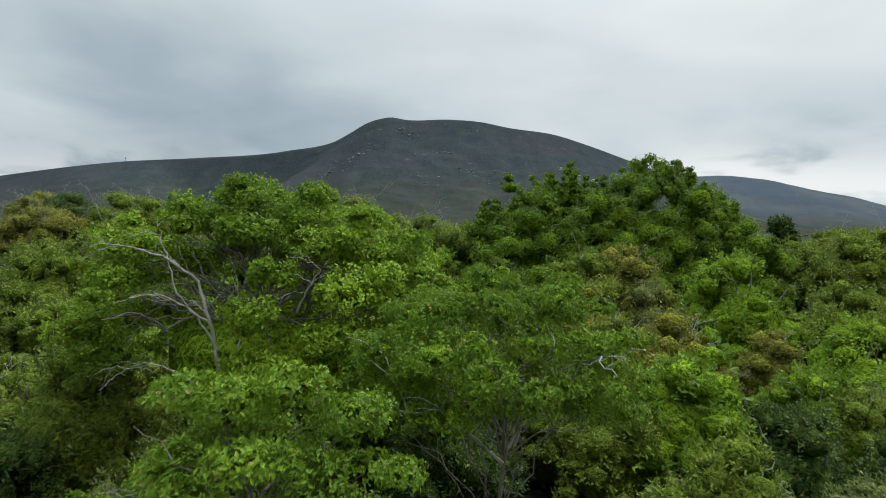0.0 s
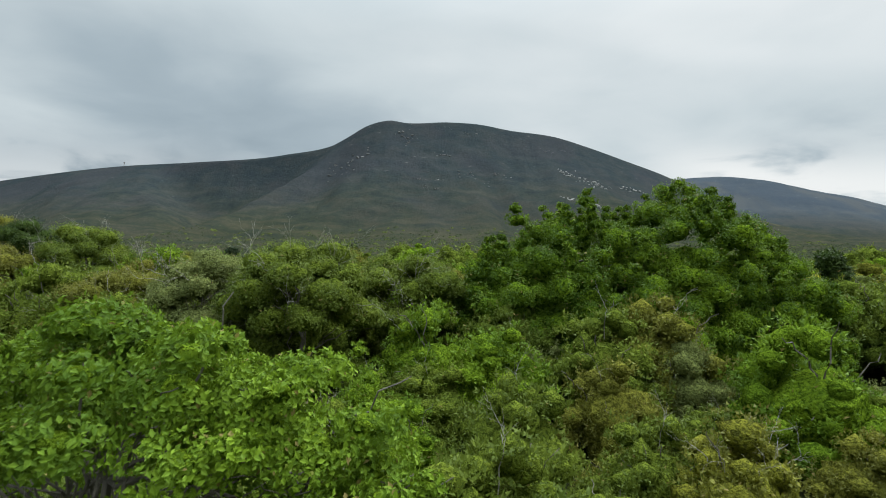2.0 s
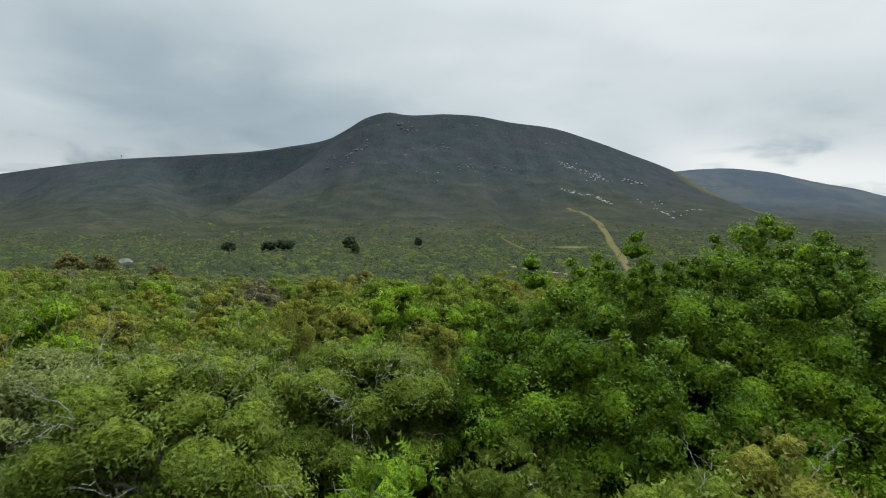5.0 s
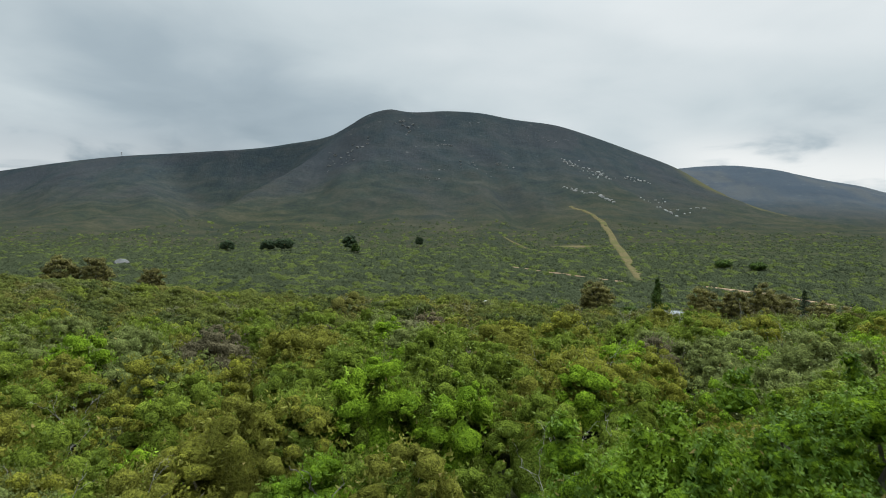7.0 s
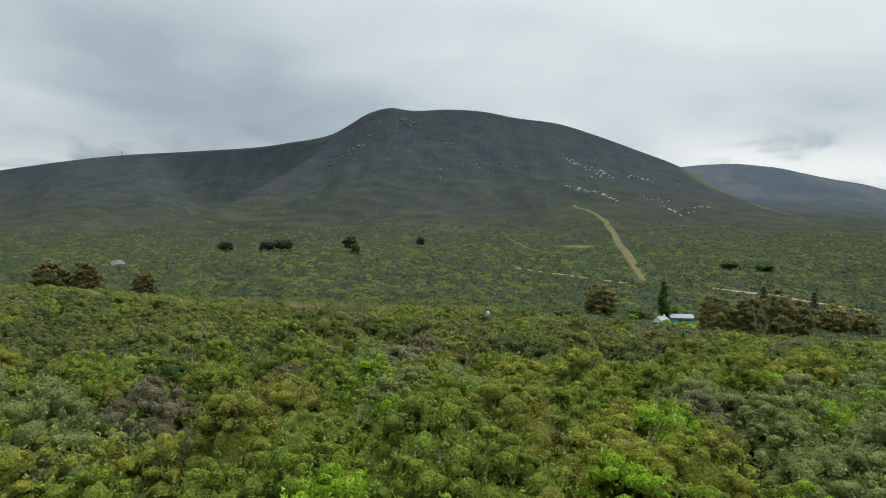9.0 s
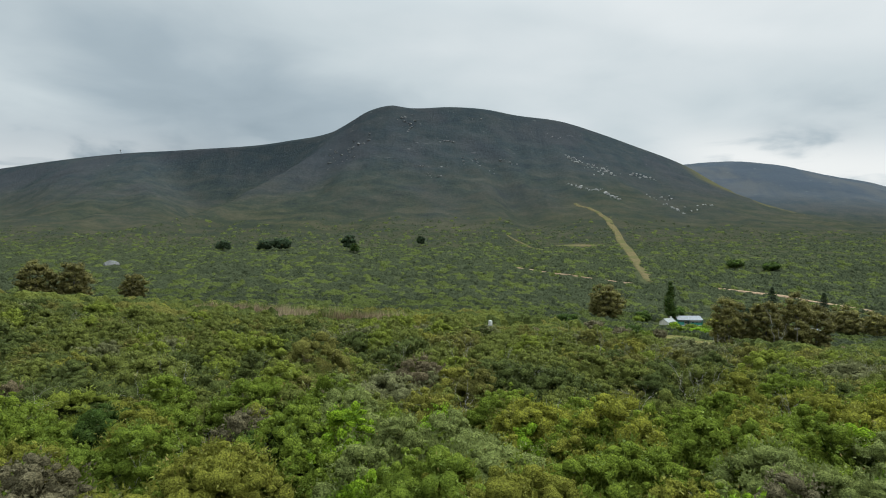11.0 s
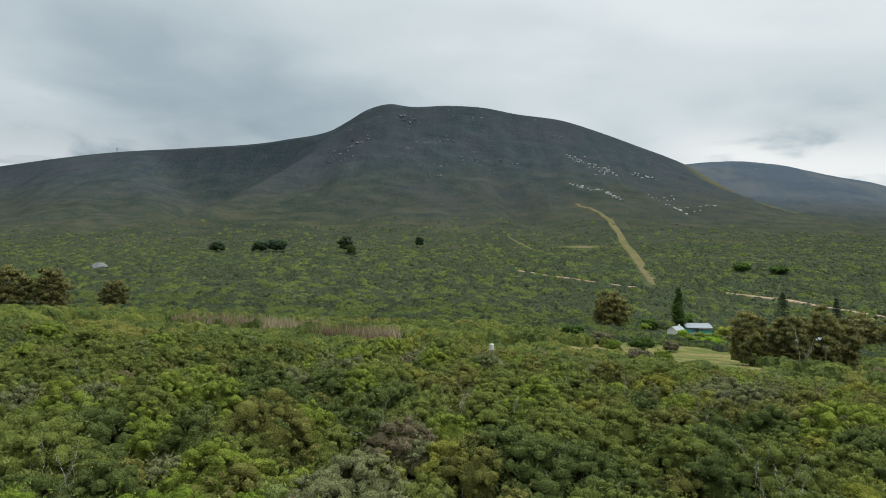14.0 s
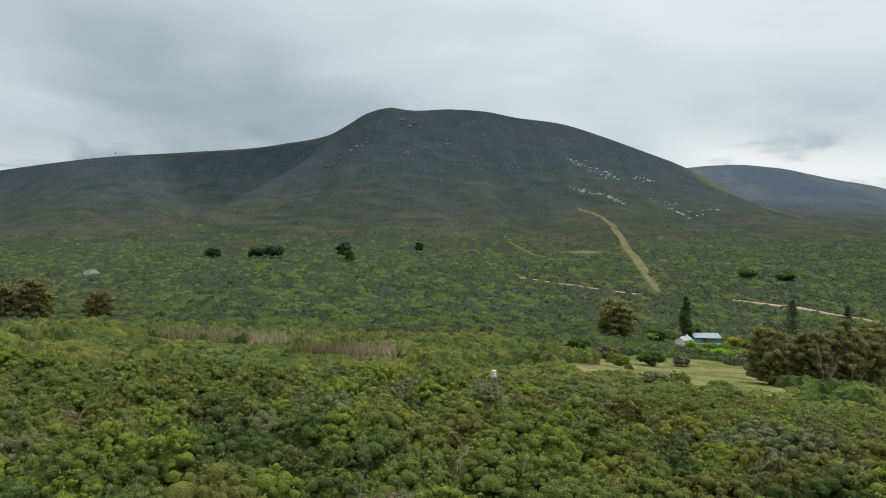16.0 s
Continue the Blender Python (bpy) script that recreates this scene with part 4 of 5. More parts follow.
canopy("distant_scrub", "green scrub across the valley floor", (-235, 245, 177, 319), 0.62, strewn(3300, 184, 312, 14), 2.7, 3.2, 8, 14, 160000, 0.30, (2, 1, 2, 1, 2, 2, 4), 0.01, 0.14)
canopy("distant_scrub", "green scrub before the cottage", (-310, 320, 301, 443), 0.85, strewn(4800, 308, 436, 17), 3.1, 2.9, 6, 17, 0, 0.4, (8, 2, 8, 2, 2, 8, 2), 0.0, 0.18)
canopy("distant_scrub", "scrub beyond the cottage", (-500, 510, 421, 699), 1.35, strewn(11000, 430, 690, 15), 3.2, 2.5, 4, 15, 0, 0.5, (8, 8, 2, 8, 2, 8, 8), 0.0, 0.22)
p = strewn(15000, 690, 1060, 16)
p = p[np.random.default_rng(3).random(len(p)) < 1 - 0.93 * soft(p[:, 1], 720, 1060)]
p = p[land(p[:, 0], p[:, 1]) < 85]
canopy("distant_scrub", "low scrub at the foot of the mountain", (-775, 785, 681, 1070), 1.7, p, 2.4, 1.9, 2, 16, 0, 0.5, (8, 8, 2, 8, 8, 8, 2), 0.0, 0.22)

# ---------------------------------------------------------------- tracks, field and bare soil


def soil_material(name, a, b, scale, green=None):
    def build(k):
        place = k.add("ShaderNodeNewGeometry").outputs["Position"]
        n = k.noise(place, scale, 5, 0.65)
        big = k.noise(place, scale * 0.13, 3, 0.5)
        col = k.mix(k.span(n, 0.35, 0.65), a, b)
        if green:
            col = k.mix(k.span(big, 0.45, 0.6), col, green)
        return k.add("ShaderNodeBsdfPrincipled", Base_Color=col, Roughness=1.0, Specular_IOR_Level=0.0, Normal=bump(k, n, 0.6, 0.4)).outputs[0]
    return surface(name, build)


MOWN = soil_material("mown_strip", (0.072, 0.060, 0.030), (0.122, 0.102, 0.052), 0.35, (0.076, 0.074, 0.032))
SAND = soil_material("red_sand", (0.19, 0.125, 0.078), (0.33, 0.24, 0.165), 0.5)
HAY = soil_material("dry_grass", (0.080, 0.074, 0.030), (0.165, 0.132, 0.056), 0.45, (0.064, 0.078, 0.024))


def ribbon(name, label, line, mat, lift=0.7, seed=1):
    """A strip of bare or mown land laid on the slope; line: x, y, half width."""
    k = np.array(line, float)
    s = np.linspace(0, len(k) - 1, (len(k) - 1) * 14 + 1)
    c = np.stack([np.interp(s, np.arange(len(k)), k[:, i]) for i in range(3)], 1)
    t = unit(np.gradient(c[:, :2], axis=0))
    n = np.stack([-t[:, 1], t[:, 0]], 1)
    rows = []
    for j, off in enumerate(np.linspace(-1.25, 1.25, 8)):
        w = c[:, 2] * (1 + 0.35 * (vnoise(s * 1.7, s * 0 + j * 0.3, seed) - 0.5))
        p = c[:, :2] + n * (off * w)[:, None]
        z = land(p[:, 0], p[:, 1]) + (lift if abs(off) < 1.1 else -0.8)
        rows.append(np.column_stack([p, z]))
    v = np.stack(rows, 1).reshape(-1, 3)
    i = (np.arange(len(s) - 1)[:, None] * 8 + np.arange(7)[None]).ravel()
    me = mesh(name, v, [np.stack([i, i + 8, i + 9, i + 1], 1)], [mat], smooth=True)
    return tagged(new(name, me), label, "track", kind="structure")


ribbon("firebreak", "pale mown firebreak strip running up the slope", [(187, 572, 3.0), (191, 592, 4.8), (207, 674, 5.2), (235, 803, 5.4), (258, 913, 5.0), (279, 1052, 4.6), (267, 1116, 4.0), (252, 1172, 3.2)], MOWN)
ribbon("footpath", "faint grassy path through the heath", [(124, 760, 1.6), (112, 820, 1.6), (96, 900, 1.2)], MOWN, 0.6, 2)
ribbon("sand_track", "bare reddish sand along a track", [(68, 608, 1.2), (80, 600, 1.5), (95, 588, 0.9), (122, 574, 0.5), (148, 562, 1.2), (166, 556, 1.0)], SAND, 0.9, 3)
ribbon("sand_track", "reddish sand track beyond the trees", [(240, 558, 0.8), (265, 552, 1.4), (290, 547, 1.8), (310, 535, 1.4), (345, 520, 0.8)], SAND, 0.9, 4)
ribbon("clearing", "yellowish grassy clearing on the slope", [(150, 820, 2.0), (165, 822, 9.0), (190, 826, 10.0), (205, 830, 2.0)], MOWN, 0.5, 5)


def make_field():
    gx, gy = np.linspace(0, 150, 76), np.linspace(176, 350, 88)
    X, Y = np.meshgrid(gx, gy)
    e = ((X - 54 - 0.4 * (Y - 200)) / 34) ** 4 + ((Y - 268) / 66) ** 4
    e = e + 0.9 * (fbm(X / 7, Y / 7, 58) - 0.47)
    Z = land(X, Y) + 0.35 - 1.6 * soft(e, 0.85, 1.2)
    n = len(gx)
    i = (np.arange(len(gy) - 1)[:, None] * n + np.arange(n - 1)[None]).ravel()
    me = mesh("field", np.stack([X.ravel(), Y.ravel(), Z.ravel()], 1), [np.stack([i, i + 1, i + 1 + n, i + n], 1)], [HAY], smooth=True)
    tagged(new("field", me), "dry grass field below the cottage", "field", kind="structure")
    r = np.random.default_rng(61)
    p = np.stack([r.uniform(10, 145, 34000), r.uniform(186, 338, 34000)], 1)
    p = p[((p[:, 0] - 54 - 0.4 * (p[:, 1] - 200)) / 33) ** 4 + ((p[:, 1] - 268) / 64) ** 4 < 1]
    base = np.column_stack([p, land(p[:, 0], p[:, 1]) + 0.3])
    way = unit(r.normal(size=(len(p), 3)) * 0.35 + [0, 0, 1])
    L = r.uniform(0.12, 0.35, len(p)) * (0.5 + vnoise(p[:, 0] / 4, p[:, 1] / 4, 67))
    v, f = sprays(base, way, unit(r.normal(size=(len(p), 3))), L, L * 0.12)
    tagged(new("grass", mesh("grass", v, [f], [HAY])), "tufts of dry grass in the field", "grass", kind="stuff")


make_field()


def reed_bed():
    r = np.random.default_rng(62)
    def build(k):
        each = k.add("ShaderNodeNewGeometry").outputs["Random Per Island"]
        place = k.add("ShaderNodeNewGeometry").outputs["Position"]
        n = k.noise(place, 0.12, 2)
        col = k.mix(each, (0.14, 0.098, 0.066), (0.36, 0.285, 0.185))
        col = k.mix(k.span(n, 0.45, 0.6), col, k.mix(each, (0.12, 0.11, 0.045), (0.31, 0.27, 0.14)))
        return k.add("ShaderNodeBsdfPrincipled", Base_Color=col, Roughness=0.85, Specular_IOR_Level=0.1).outputs[0]
    reed = surface("dry_reed", build)
    n = 20000
    left = r.random(n) < 0.7
    x = np.where(left, r.uniform(-96, -38, n), r.uniform(-39, -4, n))
    y = np.where(left, r.uniform(264, 297, n), r.uniform(228, 252, n))
    e = np.where(left, ((x + 66) / 28) ** 2 + ((y - 280) / 16) ** 2, ((x + 21) / 17) ** 2 + ((y - 240) / 12) ** 2)
    dense = fbm(x / 7, y / 7, 63) > 0.34 + 0.24 * e
    x, y = x[dense], y[dense]
    n = len(x)
    base = np.stack([x, y, land(x, y) - 0.2], 1)
    lean = np.stack([np.sin(x / 6.0), np.cos(x / 9.0), 0 * x], 1) * 0.25
    way = unit(r.normal(size=(n, 3)) * 0.13 + lean + [0, 0, 1])
    L = r.uniform(2.4, 5.0, n) * (0.35 + 1.1 * vnoise(x / 2.4, y / 2.4, 66))
    v, f = sprays(base, way, unit(r.normal(size=(n, 3)) * [0.5, 1, 0]), L, np.full(n, 0.13))
    tagged(new("reed_bed", mesh("reed_bed", v, [f], [reed])), "reddish-brown dry reeds along the stream", "reeds", kind="stuff")


reed_bed()

# ---------------------------------------------------------------- rocks on the mountain


def rock_material(name, dark, mid, pale):
    def build(k):
        place = k.add("ShaderNodeTexCoord").outputs["Object"]
        n = k.noise(place, 1.6, 6, 0.65)
        col = k.ramp(n, [(0.3, dark), (0.5, mid), (0.7, pale)])
        return k.add("ShaderNodeBsdfPrincipled", Base_Color=col, Roughness=0.9, Normal=bump(k, n, 0.9, 0.5)).outputs[0]
    return surface(name, build)


ROCK = rock_material("pale_quartzite", (0.12, 0.118, 0.112), (0.27, 0.265, 0.255), (0.46, 0.45, 0.435))
GREY_ROCK = rock_material("lichened_quartzite", (0.065, 0.066, 0.066), (0.12, 0.12, 0.118), (0.20, 0.20, 0.195))


def rock(seed, mat):
    r = np.random.default_rng(seed)
    v, f = BALLS[2]
    d = unit(r.normal(size=(10, 3)))
    lim = r.uniform(0.55, 0.95, 10)
    # a block cut by flat faces
    s = np.min(np.where(v @ d.T > 0.15, lim[None] / np.maximum(v @ d.T, 0.15), 9), axis=1)
    v = v * np.minimum(s, 1.1)[:, None] * r.uniform(0.95, 1.05, (len(v), 1))
    return mesh("rock", v, [f], [mat])


ROCKS = [rock(400 + i, ROCK) for i in range(6)]
GREY_ROCKS = [rock(410 + i, GREY_ROCK) for i in range(6)]
# clusters: x, y, spread along and across the slope, how many, size
OUTCROPS = [(311, 1437, 14, 12, 11, 2.6), (354, 1411, 22, 18, 16, 2.6), (388, 1420, 18, 12, 11, 2.4), (269, 1282, 14, 4, 6, 2.6), (304, 1265, 16, 4, 9, 2.6), (334, 1230, 11, 7, 13, 3.6),
            (466, 1205, 16, 6, 9, 2.6), (520, 1240, 20, 5, 7, 2.2), (468, 1449, 24, 6, 10, 2.6), (-76, 1478, 11, 11, 13, 3.0), (-205, 1415, 26, 14, 12, 3.0), (-222, 1374, 16, 7, 4, 2.2),
            (12, 1431, 14, 4, 6, 2.6), (67, 1361, 12, 12, 7, 2.2), (-24, 1324, 22, 4, 6, 2.0), (-23, 1287, 16, 4, 5, 2.0), (155, 1387, 14, 6, 5, 2.0), (114, 1348, 12, 5, 4, 2.0), (468, 1310, 26, 10, 8, 1.8),
            (284, 1543, 28, 6, 5, 1.8), (41, 1530, 45, 5, 6, 2.2)]


def outcrops():
    r = np.random.default_rng(64)
    for cx, cy, sx, sy, n, size in OUTCROPS:
        for i in range(int(1.75 * n)):
            x, y = cx + r.normal() * sx, cy + r.normal() * sy
            ob = new("rock", (ROCKS if cx > 200 and cy < 1500 else GREY_ROCKS)[r.integers(0, 6)])
            s = 1.15 * size * r.uniform(0.25, 1.0) ** 1.5
            ob.matrix_world = pose(x, y, float(land(x, y)) + 0.2 * s, 0, 0, r.uniform(0, 360)) @ Matrix.Diagonal((s * r.uniform(1.2, 2.2), s, s * r.uniform(0.5, 1.0), 1))
            tagged(ob, "pale weathered quartzite rock on the mountain slope", "rock", "mountain outcrops")


outcrops()
big = new("boulder", GREY_ROCKS[2])
big.matrix_world = pose(-280, 553, float(land(-280, 553)) + 2.0, 0, 0, 20) @ Matrix.Diagonal((7.0, 4.5, 3.6, 1))
tagged(big, "large pale boulder bare among the scrub", "boulder")

# ---------------------------------------------------------------- trees of the valley


def valley_trees():
    r = np.random.default_rng(71)
    gum = "gum tree with brown-olive clumped crown"
    # x, y, height, half width, clumps, label
    gums = [(101, 248, 18.5, 7.0, 30, "broad %s at the field's edge" % gum), (112, 246, 19.5, 7.0, 34, "tall %s and pale forked trunk" % gum), (124, 250, 22.5, 7.5, 34, "tall %s beside the field" % gum), (134, 254, 21.0, 7.0, 28, "broad %s beside the field" % gum),
            (103, 412, 22.0, 13.0, 34, "rounded dark brown gum tree behind the cottage"), (252, 414, 19.0, 12.0, 30, "wide brown gum tree beyond the field"), (276, 420, 18.0, 11.0, 26, "wide brown gum tree beyond the field"),
            (-178, 338, 22.5, 9.5, 30, "old %s with many bare stems" % gum), (-194, 334, 22.0, 10.0, 30, "old %s with many bare stems" % gum), (-150, 340, 15.5, 7.5, 22, "small brown gum tree beside the older ones")]
    for i, (x, y, h, w, n, label) in enumerate(gums):
        z = float(land(x, y))
        cl = dome_clumps(r, n * 2, (x, y, z + h * 0.50), (w * 0.92, w * 0.8, h * 0.48), w * 0.19, -0.85, 0.5)
        cl += dome_clumps(r, n // 2, (x, y, z + h * 0.24), (w * 0.8, w * 0.7, h * 0.18), w * 0.20, -0.7)
        t = tree("gum_tree", label, "tree", (x, y, z), (x + 0.5, y, z + h * 0.62), cl, 7, 0.48 if y < 300 else 0.8, 44 if y < 300 else 18, 6, 0.30, BARK, 0.25, 0.18, 80 + i, 0.8, "gum trees", inner=0.72, detail=2)
        if i == 1:
            for a, b in (((-0.5, -6.5, 1.0), (-2.0, -7.4, 11.5)), ((0.3, -6.4, 1.5), (3.2, -7.2, 9.0)), ((0.0, -6.5, 0.0), (-0.5, -6.6, 4.0))):
                stem_part(r, "bare_trunk", t, a, b, 0.12, 1, DEAD, "pale leafless trunk", 0.25)
    dark = [(-100, 705, 15, 9, "lone dark round tree at the mountain's foot"), (-92, 690, 8, 5, "small dark tree beside the round one"), (-180, 720, 11, 12, "dark grove of evergreens at the mountain's foot"), (-200, 726, 9, 9, "dark evergreen at the mountain's foot"),
            (-25, 815, 11, 6, "dark evergreen on the lower slope"), (-250, 735, 8, 10, "dark low evergreens on the lower slope"), (330, 640, 6.0, 9, "dark thicket of evergreens beyond the track"), (300, 650, 5.5, 9, "dark thicket of evergreens beyond the track"), (212, 452, 8, 6, "dark leafy tree near the conifer"), (205, 446, 6, 5, "dark leafy tree near the conifer")]
    for i, (x, y, h, w, label) in enumerate(dark):
        z = float(land(x, y))
        h, w = h * 1.3, w * 1.1
        cl = dome_clumps(r, 26, (x, y, z + h * 0.55), (w * 0.8, w * 0.7, h * 0.42), w * 0.30, -0.6, 0.6)
        tree("evergreen_tree", label, "tree", (x, y, z), (x, y, z + h * 0.6), cl, 2 if i in (1, 6, 7) else 8, 1.0, 16, 5, 0.3, None, 0.3, 0.1, 110 + i, 0.85, "dark evergreens", detail=2)
    # shrubs and small trees round the cottage and field
    yard = [(82, 294, 6.0, 5.0, 2), (66, 277, 4.0, 3.0, 1), (97, 303, 4.6, 4.0, 6), (60, 211, 2.6, 2.6, 1), (49, 196, 2.2, 2.8, 6), (55, 293, 7.0, 6.0, 2), (68, 300, 5.5, 5.0, 6), (124, 352, 4.0, 6.0, 1), (138, 358, 4.0, 6.0, 0), (150, 364, 4.0, 6.0, 1), (166, 404, 7.0, 5.5, 5), (178, 408, 6.0, 5.0, 1), (186, 404, 5.0, 4.5, 4), (140, 398, 3.2, 3.5, 0), (150, 396, 3.0, 4.0, 1), (158, 398, 3.0, 3.5, 1), (128, 416, 7.0, 6.0, 2), (122, 408, 4.5, 4.5, 1), (156, 432, 9.0, 7.0, 2)]
    for i, (x, y, h, w, k) in enumerate(yard):
        z = float(land(x, y))
        cl = dome_clumps(r, 12, (x, y, z + h * 0.5), (w * 0.75, w * 0.7, h * 0.40), w * 0.36, -0.6, 0.6)
        tree("garden_tree", {2: "dark green rounded bush standing by the field", 1: "green bush by the field", 6: "reddish-brown bare bush by the field", 5: "yellow-green leafy tree beside the cottage", 4: "olive leafy tree beside the cottage", 0: "bright green bush before the cottage"}[k], "tree",
             (x, y, z), (x, y, z + h * 0.5), cl, k, 0.5, 24, 6, 0.12, None, 0.28, 0.1, 140 + i, 0.85, "garden trees", detail=2)


valley_trees()


def conifer(x, y, h, w, seed, label):
    """A tiered conifer with whorls of level branches."""
    r = np.random.default_rng(seed)
    z = float(land(x, y))
    top = tagged(new("conifer"), label, "tree", "tall conifers")
    top.location = (x, y, z)
    p = np.array([(0, 0, -0.4), (0, 0, h * 0.5), (0, 0, h)])
    v, f = tube(p, [0.42, 0.25, 0.04], 7)
    part("trunk", mesh("trunk", v, [f], [BARK]), top)
    tiers = 15
    for i in range(tiers):
        q = (i + 0.5) / tiers
        zz, rad = h * (0.14 + 0.86 * q), w * (1 - q) ** 0.85 + 0.25
        base, way = [], []
        for a in np.linspace(0, 6.283, 8, endpoint=False) + r.uniform(0, 6):
            d = np.array([math.cos(a), math.sin(a), 0.16])
            s = np.linspace(0.05, 1, 12)[:, None] * rad * r.uniform(0.8, 1.1)
            base.append(np.array([0, 0, zz]) + d * s)
            way.append(unit(d + r.normal(size=(12, 3)) * [0.5, 0.5, 0.25]))
        base, way = np.concatenate(base), np.concatenate(way)
        base, way = np.repeat(base, 3, 0), unit(np.repeat(way, 3, 0) + r.normal(size=(len(base) * 3, 3)) * 0.4)
        L = r.uniform(0.7, 1.3, len(base)) * 0.9
        v, f = sprays(base, way, np.tile([0.0, 0, 1], (len(base), 1)) + r.normal(size=base.shape) * 0.4, L, L * 0.28)
        part("branch_whorl", mesh("branch_whorl", v, [f], [LEAF[8]]), top)
    return top


conifer(240, 474, 23.0, 7.5, 151, "tall dark tiered conifer behind the gum trees")
conifer(281, 480, 20.5, 5.0, 152, "smaller dark tiered conifer behind the gum trees")


def columnar():
    r = np.random.default_rng(153)
    x, y = 146, 420
    z = float(land(x, y))
    cl = []
    for i in range(16):
        q = i / 15
        w = 4.4 * (1 - 0.72 * q)
        cl += [(x + r.normal() * 0.35 * w, y + r.normal() * 0.35 * w, z + 5.5 + 20 * q, w * 0.75) for _ in range(2)]
    tree("cypress", "tall dark columnar cypress with a bare lower trunk beside the cottage", "tree", (x, y, z), (x, y, z + 16), cl, 2, 0.7, 30, 6, 0.30, BARK, 0.25, 0.0, 154, 1.0, detail=2)


columnar()

# ---------------------------------------------------------------- cottage and outbuilding


def plain(name, col, rough=0.7, metal=0.0, grain=1.5, wear=0.15):
    def build(k):
        co = k.add("ShaderNodeTexCoord").outputs["Object"]
        n = k.noise(co, grain, 4, 0.6)
        c = k.mix(k.math("MULTIPLY", k.span(n, 0.4, 0.75), wear * 3), col, tuple(x * 0.55 for x in col))
        return k.add("ShaderNodeBsdfPrincipled", Base_Color=c, Roughness=rough, Metallic=metal, Normal=bump(k, n, 0.15, 0.02)).outputs[0]
    return surface(name, build)


LIME = plain("limewash", (0.62, 0.59, 0.52), 0.9)
TIN = plain("galvanised_roof", (0.21, 0.225, 0.235), 0.9, 0.0)
GREY_ROOF = plain("grey_roof", (0.24, 0.25, 0.24), 0.8)
TEAL = plain("teal_paint", (0.035, 0.24, 0.20), 0.55)
GREY = plain("grey_board", (0.22, 0.22, 0.21), 0.8)
GLASS = plain("dark_window", (0.02, 0.024, 0.026), 0.12, 0.0, 1.0, 0.0)
CONCRETE = plain("concrete", (0.50, 0.50, 0.48), 0.9)


def box(a, b):
    x0, y0, z0 = a
    x1, y1, z1 = b
    v = np.array([(x0, y0, z0), (x1, y0, z0), (x1, y1, z0), (x0, y1, z0), (x0, y0, z1), (x1, y0, z1), (x1, y1, z1), (x0, y1, z1)], float)
    f = np.array([(3, 2, 1, 0), (4, 5, 6, 7), (0, 1, 5, 4), (1, 2, 6, 5), (2, 3, 7, 6), (3, 0, 4, 7)])
    return v, f


def block(name, a, b, mat, parent, label=""):
    v, f = box(a, b)
    return part(name, mesh(name, v, [f], [mat]), parent, label)


def window_in(parent, x0, z0, w, h, y, face=-1):
    """A window in a wall that faces -y (face -1): frame, pane and sill."""
    wnd = block("window", (x0, y, z0), (x0 + w, y + 0.06 * face, z0 + h), GLASS, parent, "dark glazed window")
    t = 0.07
    for a, b in (((x0 - t, z0 - t), (x0 + w + t, z0)), ((x0 - t, z0 + h), (x0 + w + t, z0 + h + t)), ((x0 - t, z0), (x0, z0 + h)), ((x0 + w, z0), (x0 + w + t, z0 + h)), ((x0 + w / 2 - 0.03, z0), (x0 + w / 2 + 0.03, z0 + h))):
        block("frame", (a[0], y + 0.01, a[1]), (b[0], y + 0.10 * face, b[1]), LIME, wnd)
    return wnd


def corrugated(x0, x1, low, high, y_low, y_high, thick=0.06, waves=40):
    """A corrugated roof sheet that slopes from y_low up to y_high."""
    n = waves * 4 + 1
    x = np.linspace(x0, x1, n)
    dz = 0.035 * np.sin(np.linspace(0, waves * 2 * np.pi, n))
    rows = [np.stack([x, np.full(n, yy), zz + dz], 1) for yy, zz in ((y_low, low), (y_high, high), (y_high, high - thick), (y_low, low - thick))]
    v = np.concatenate(rows)
    i = np.arange(n - 1)
    q = np.concatenate([np.stack([i + a * n, i + 1 + a * n, i + 1 + b * n, i + b * n], 1) for a, b in ((0, 1), (1, 2), (2, 3), (3, 0))])
    return v, q


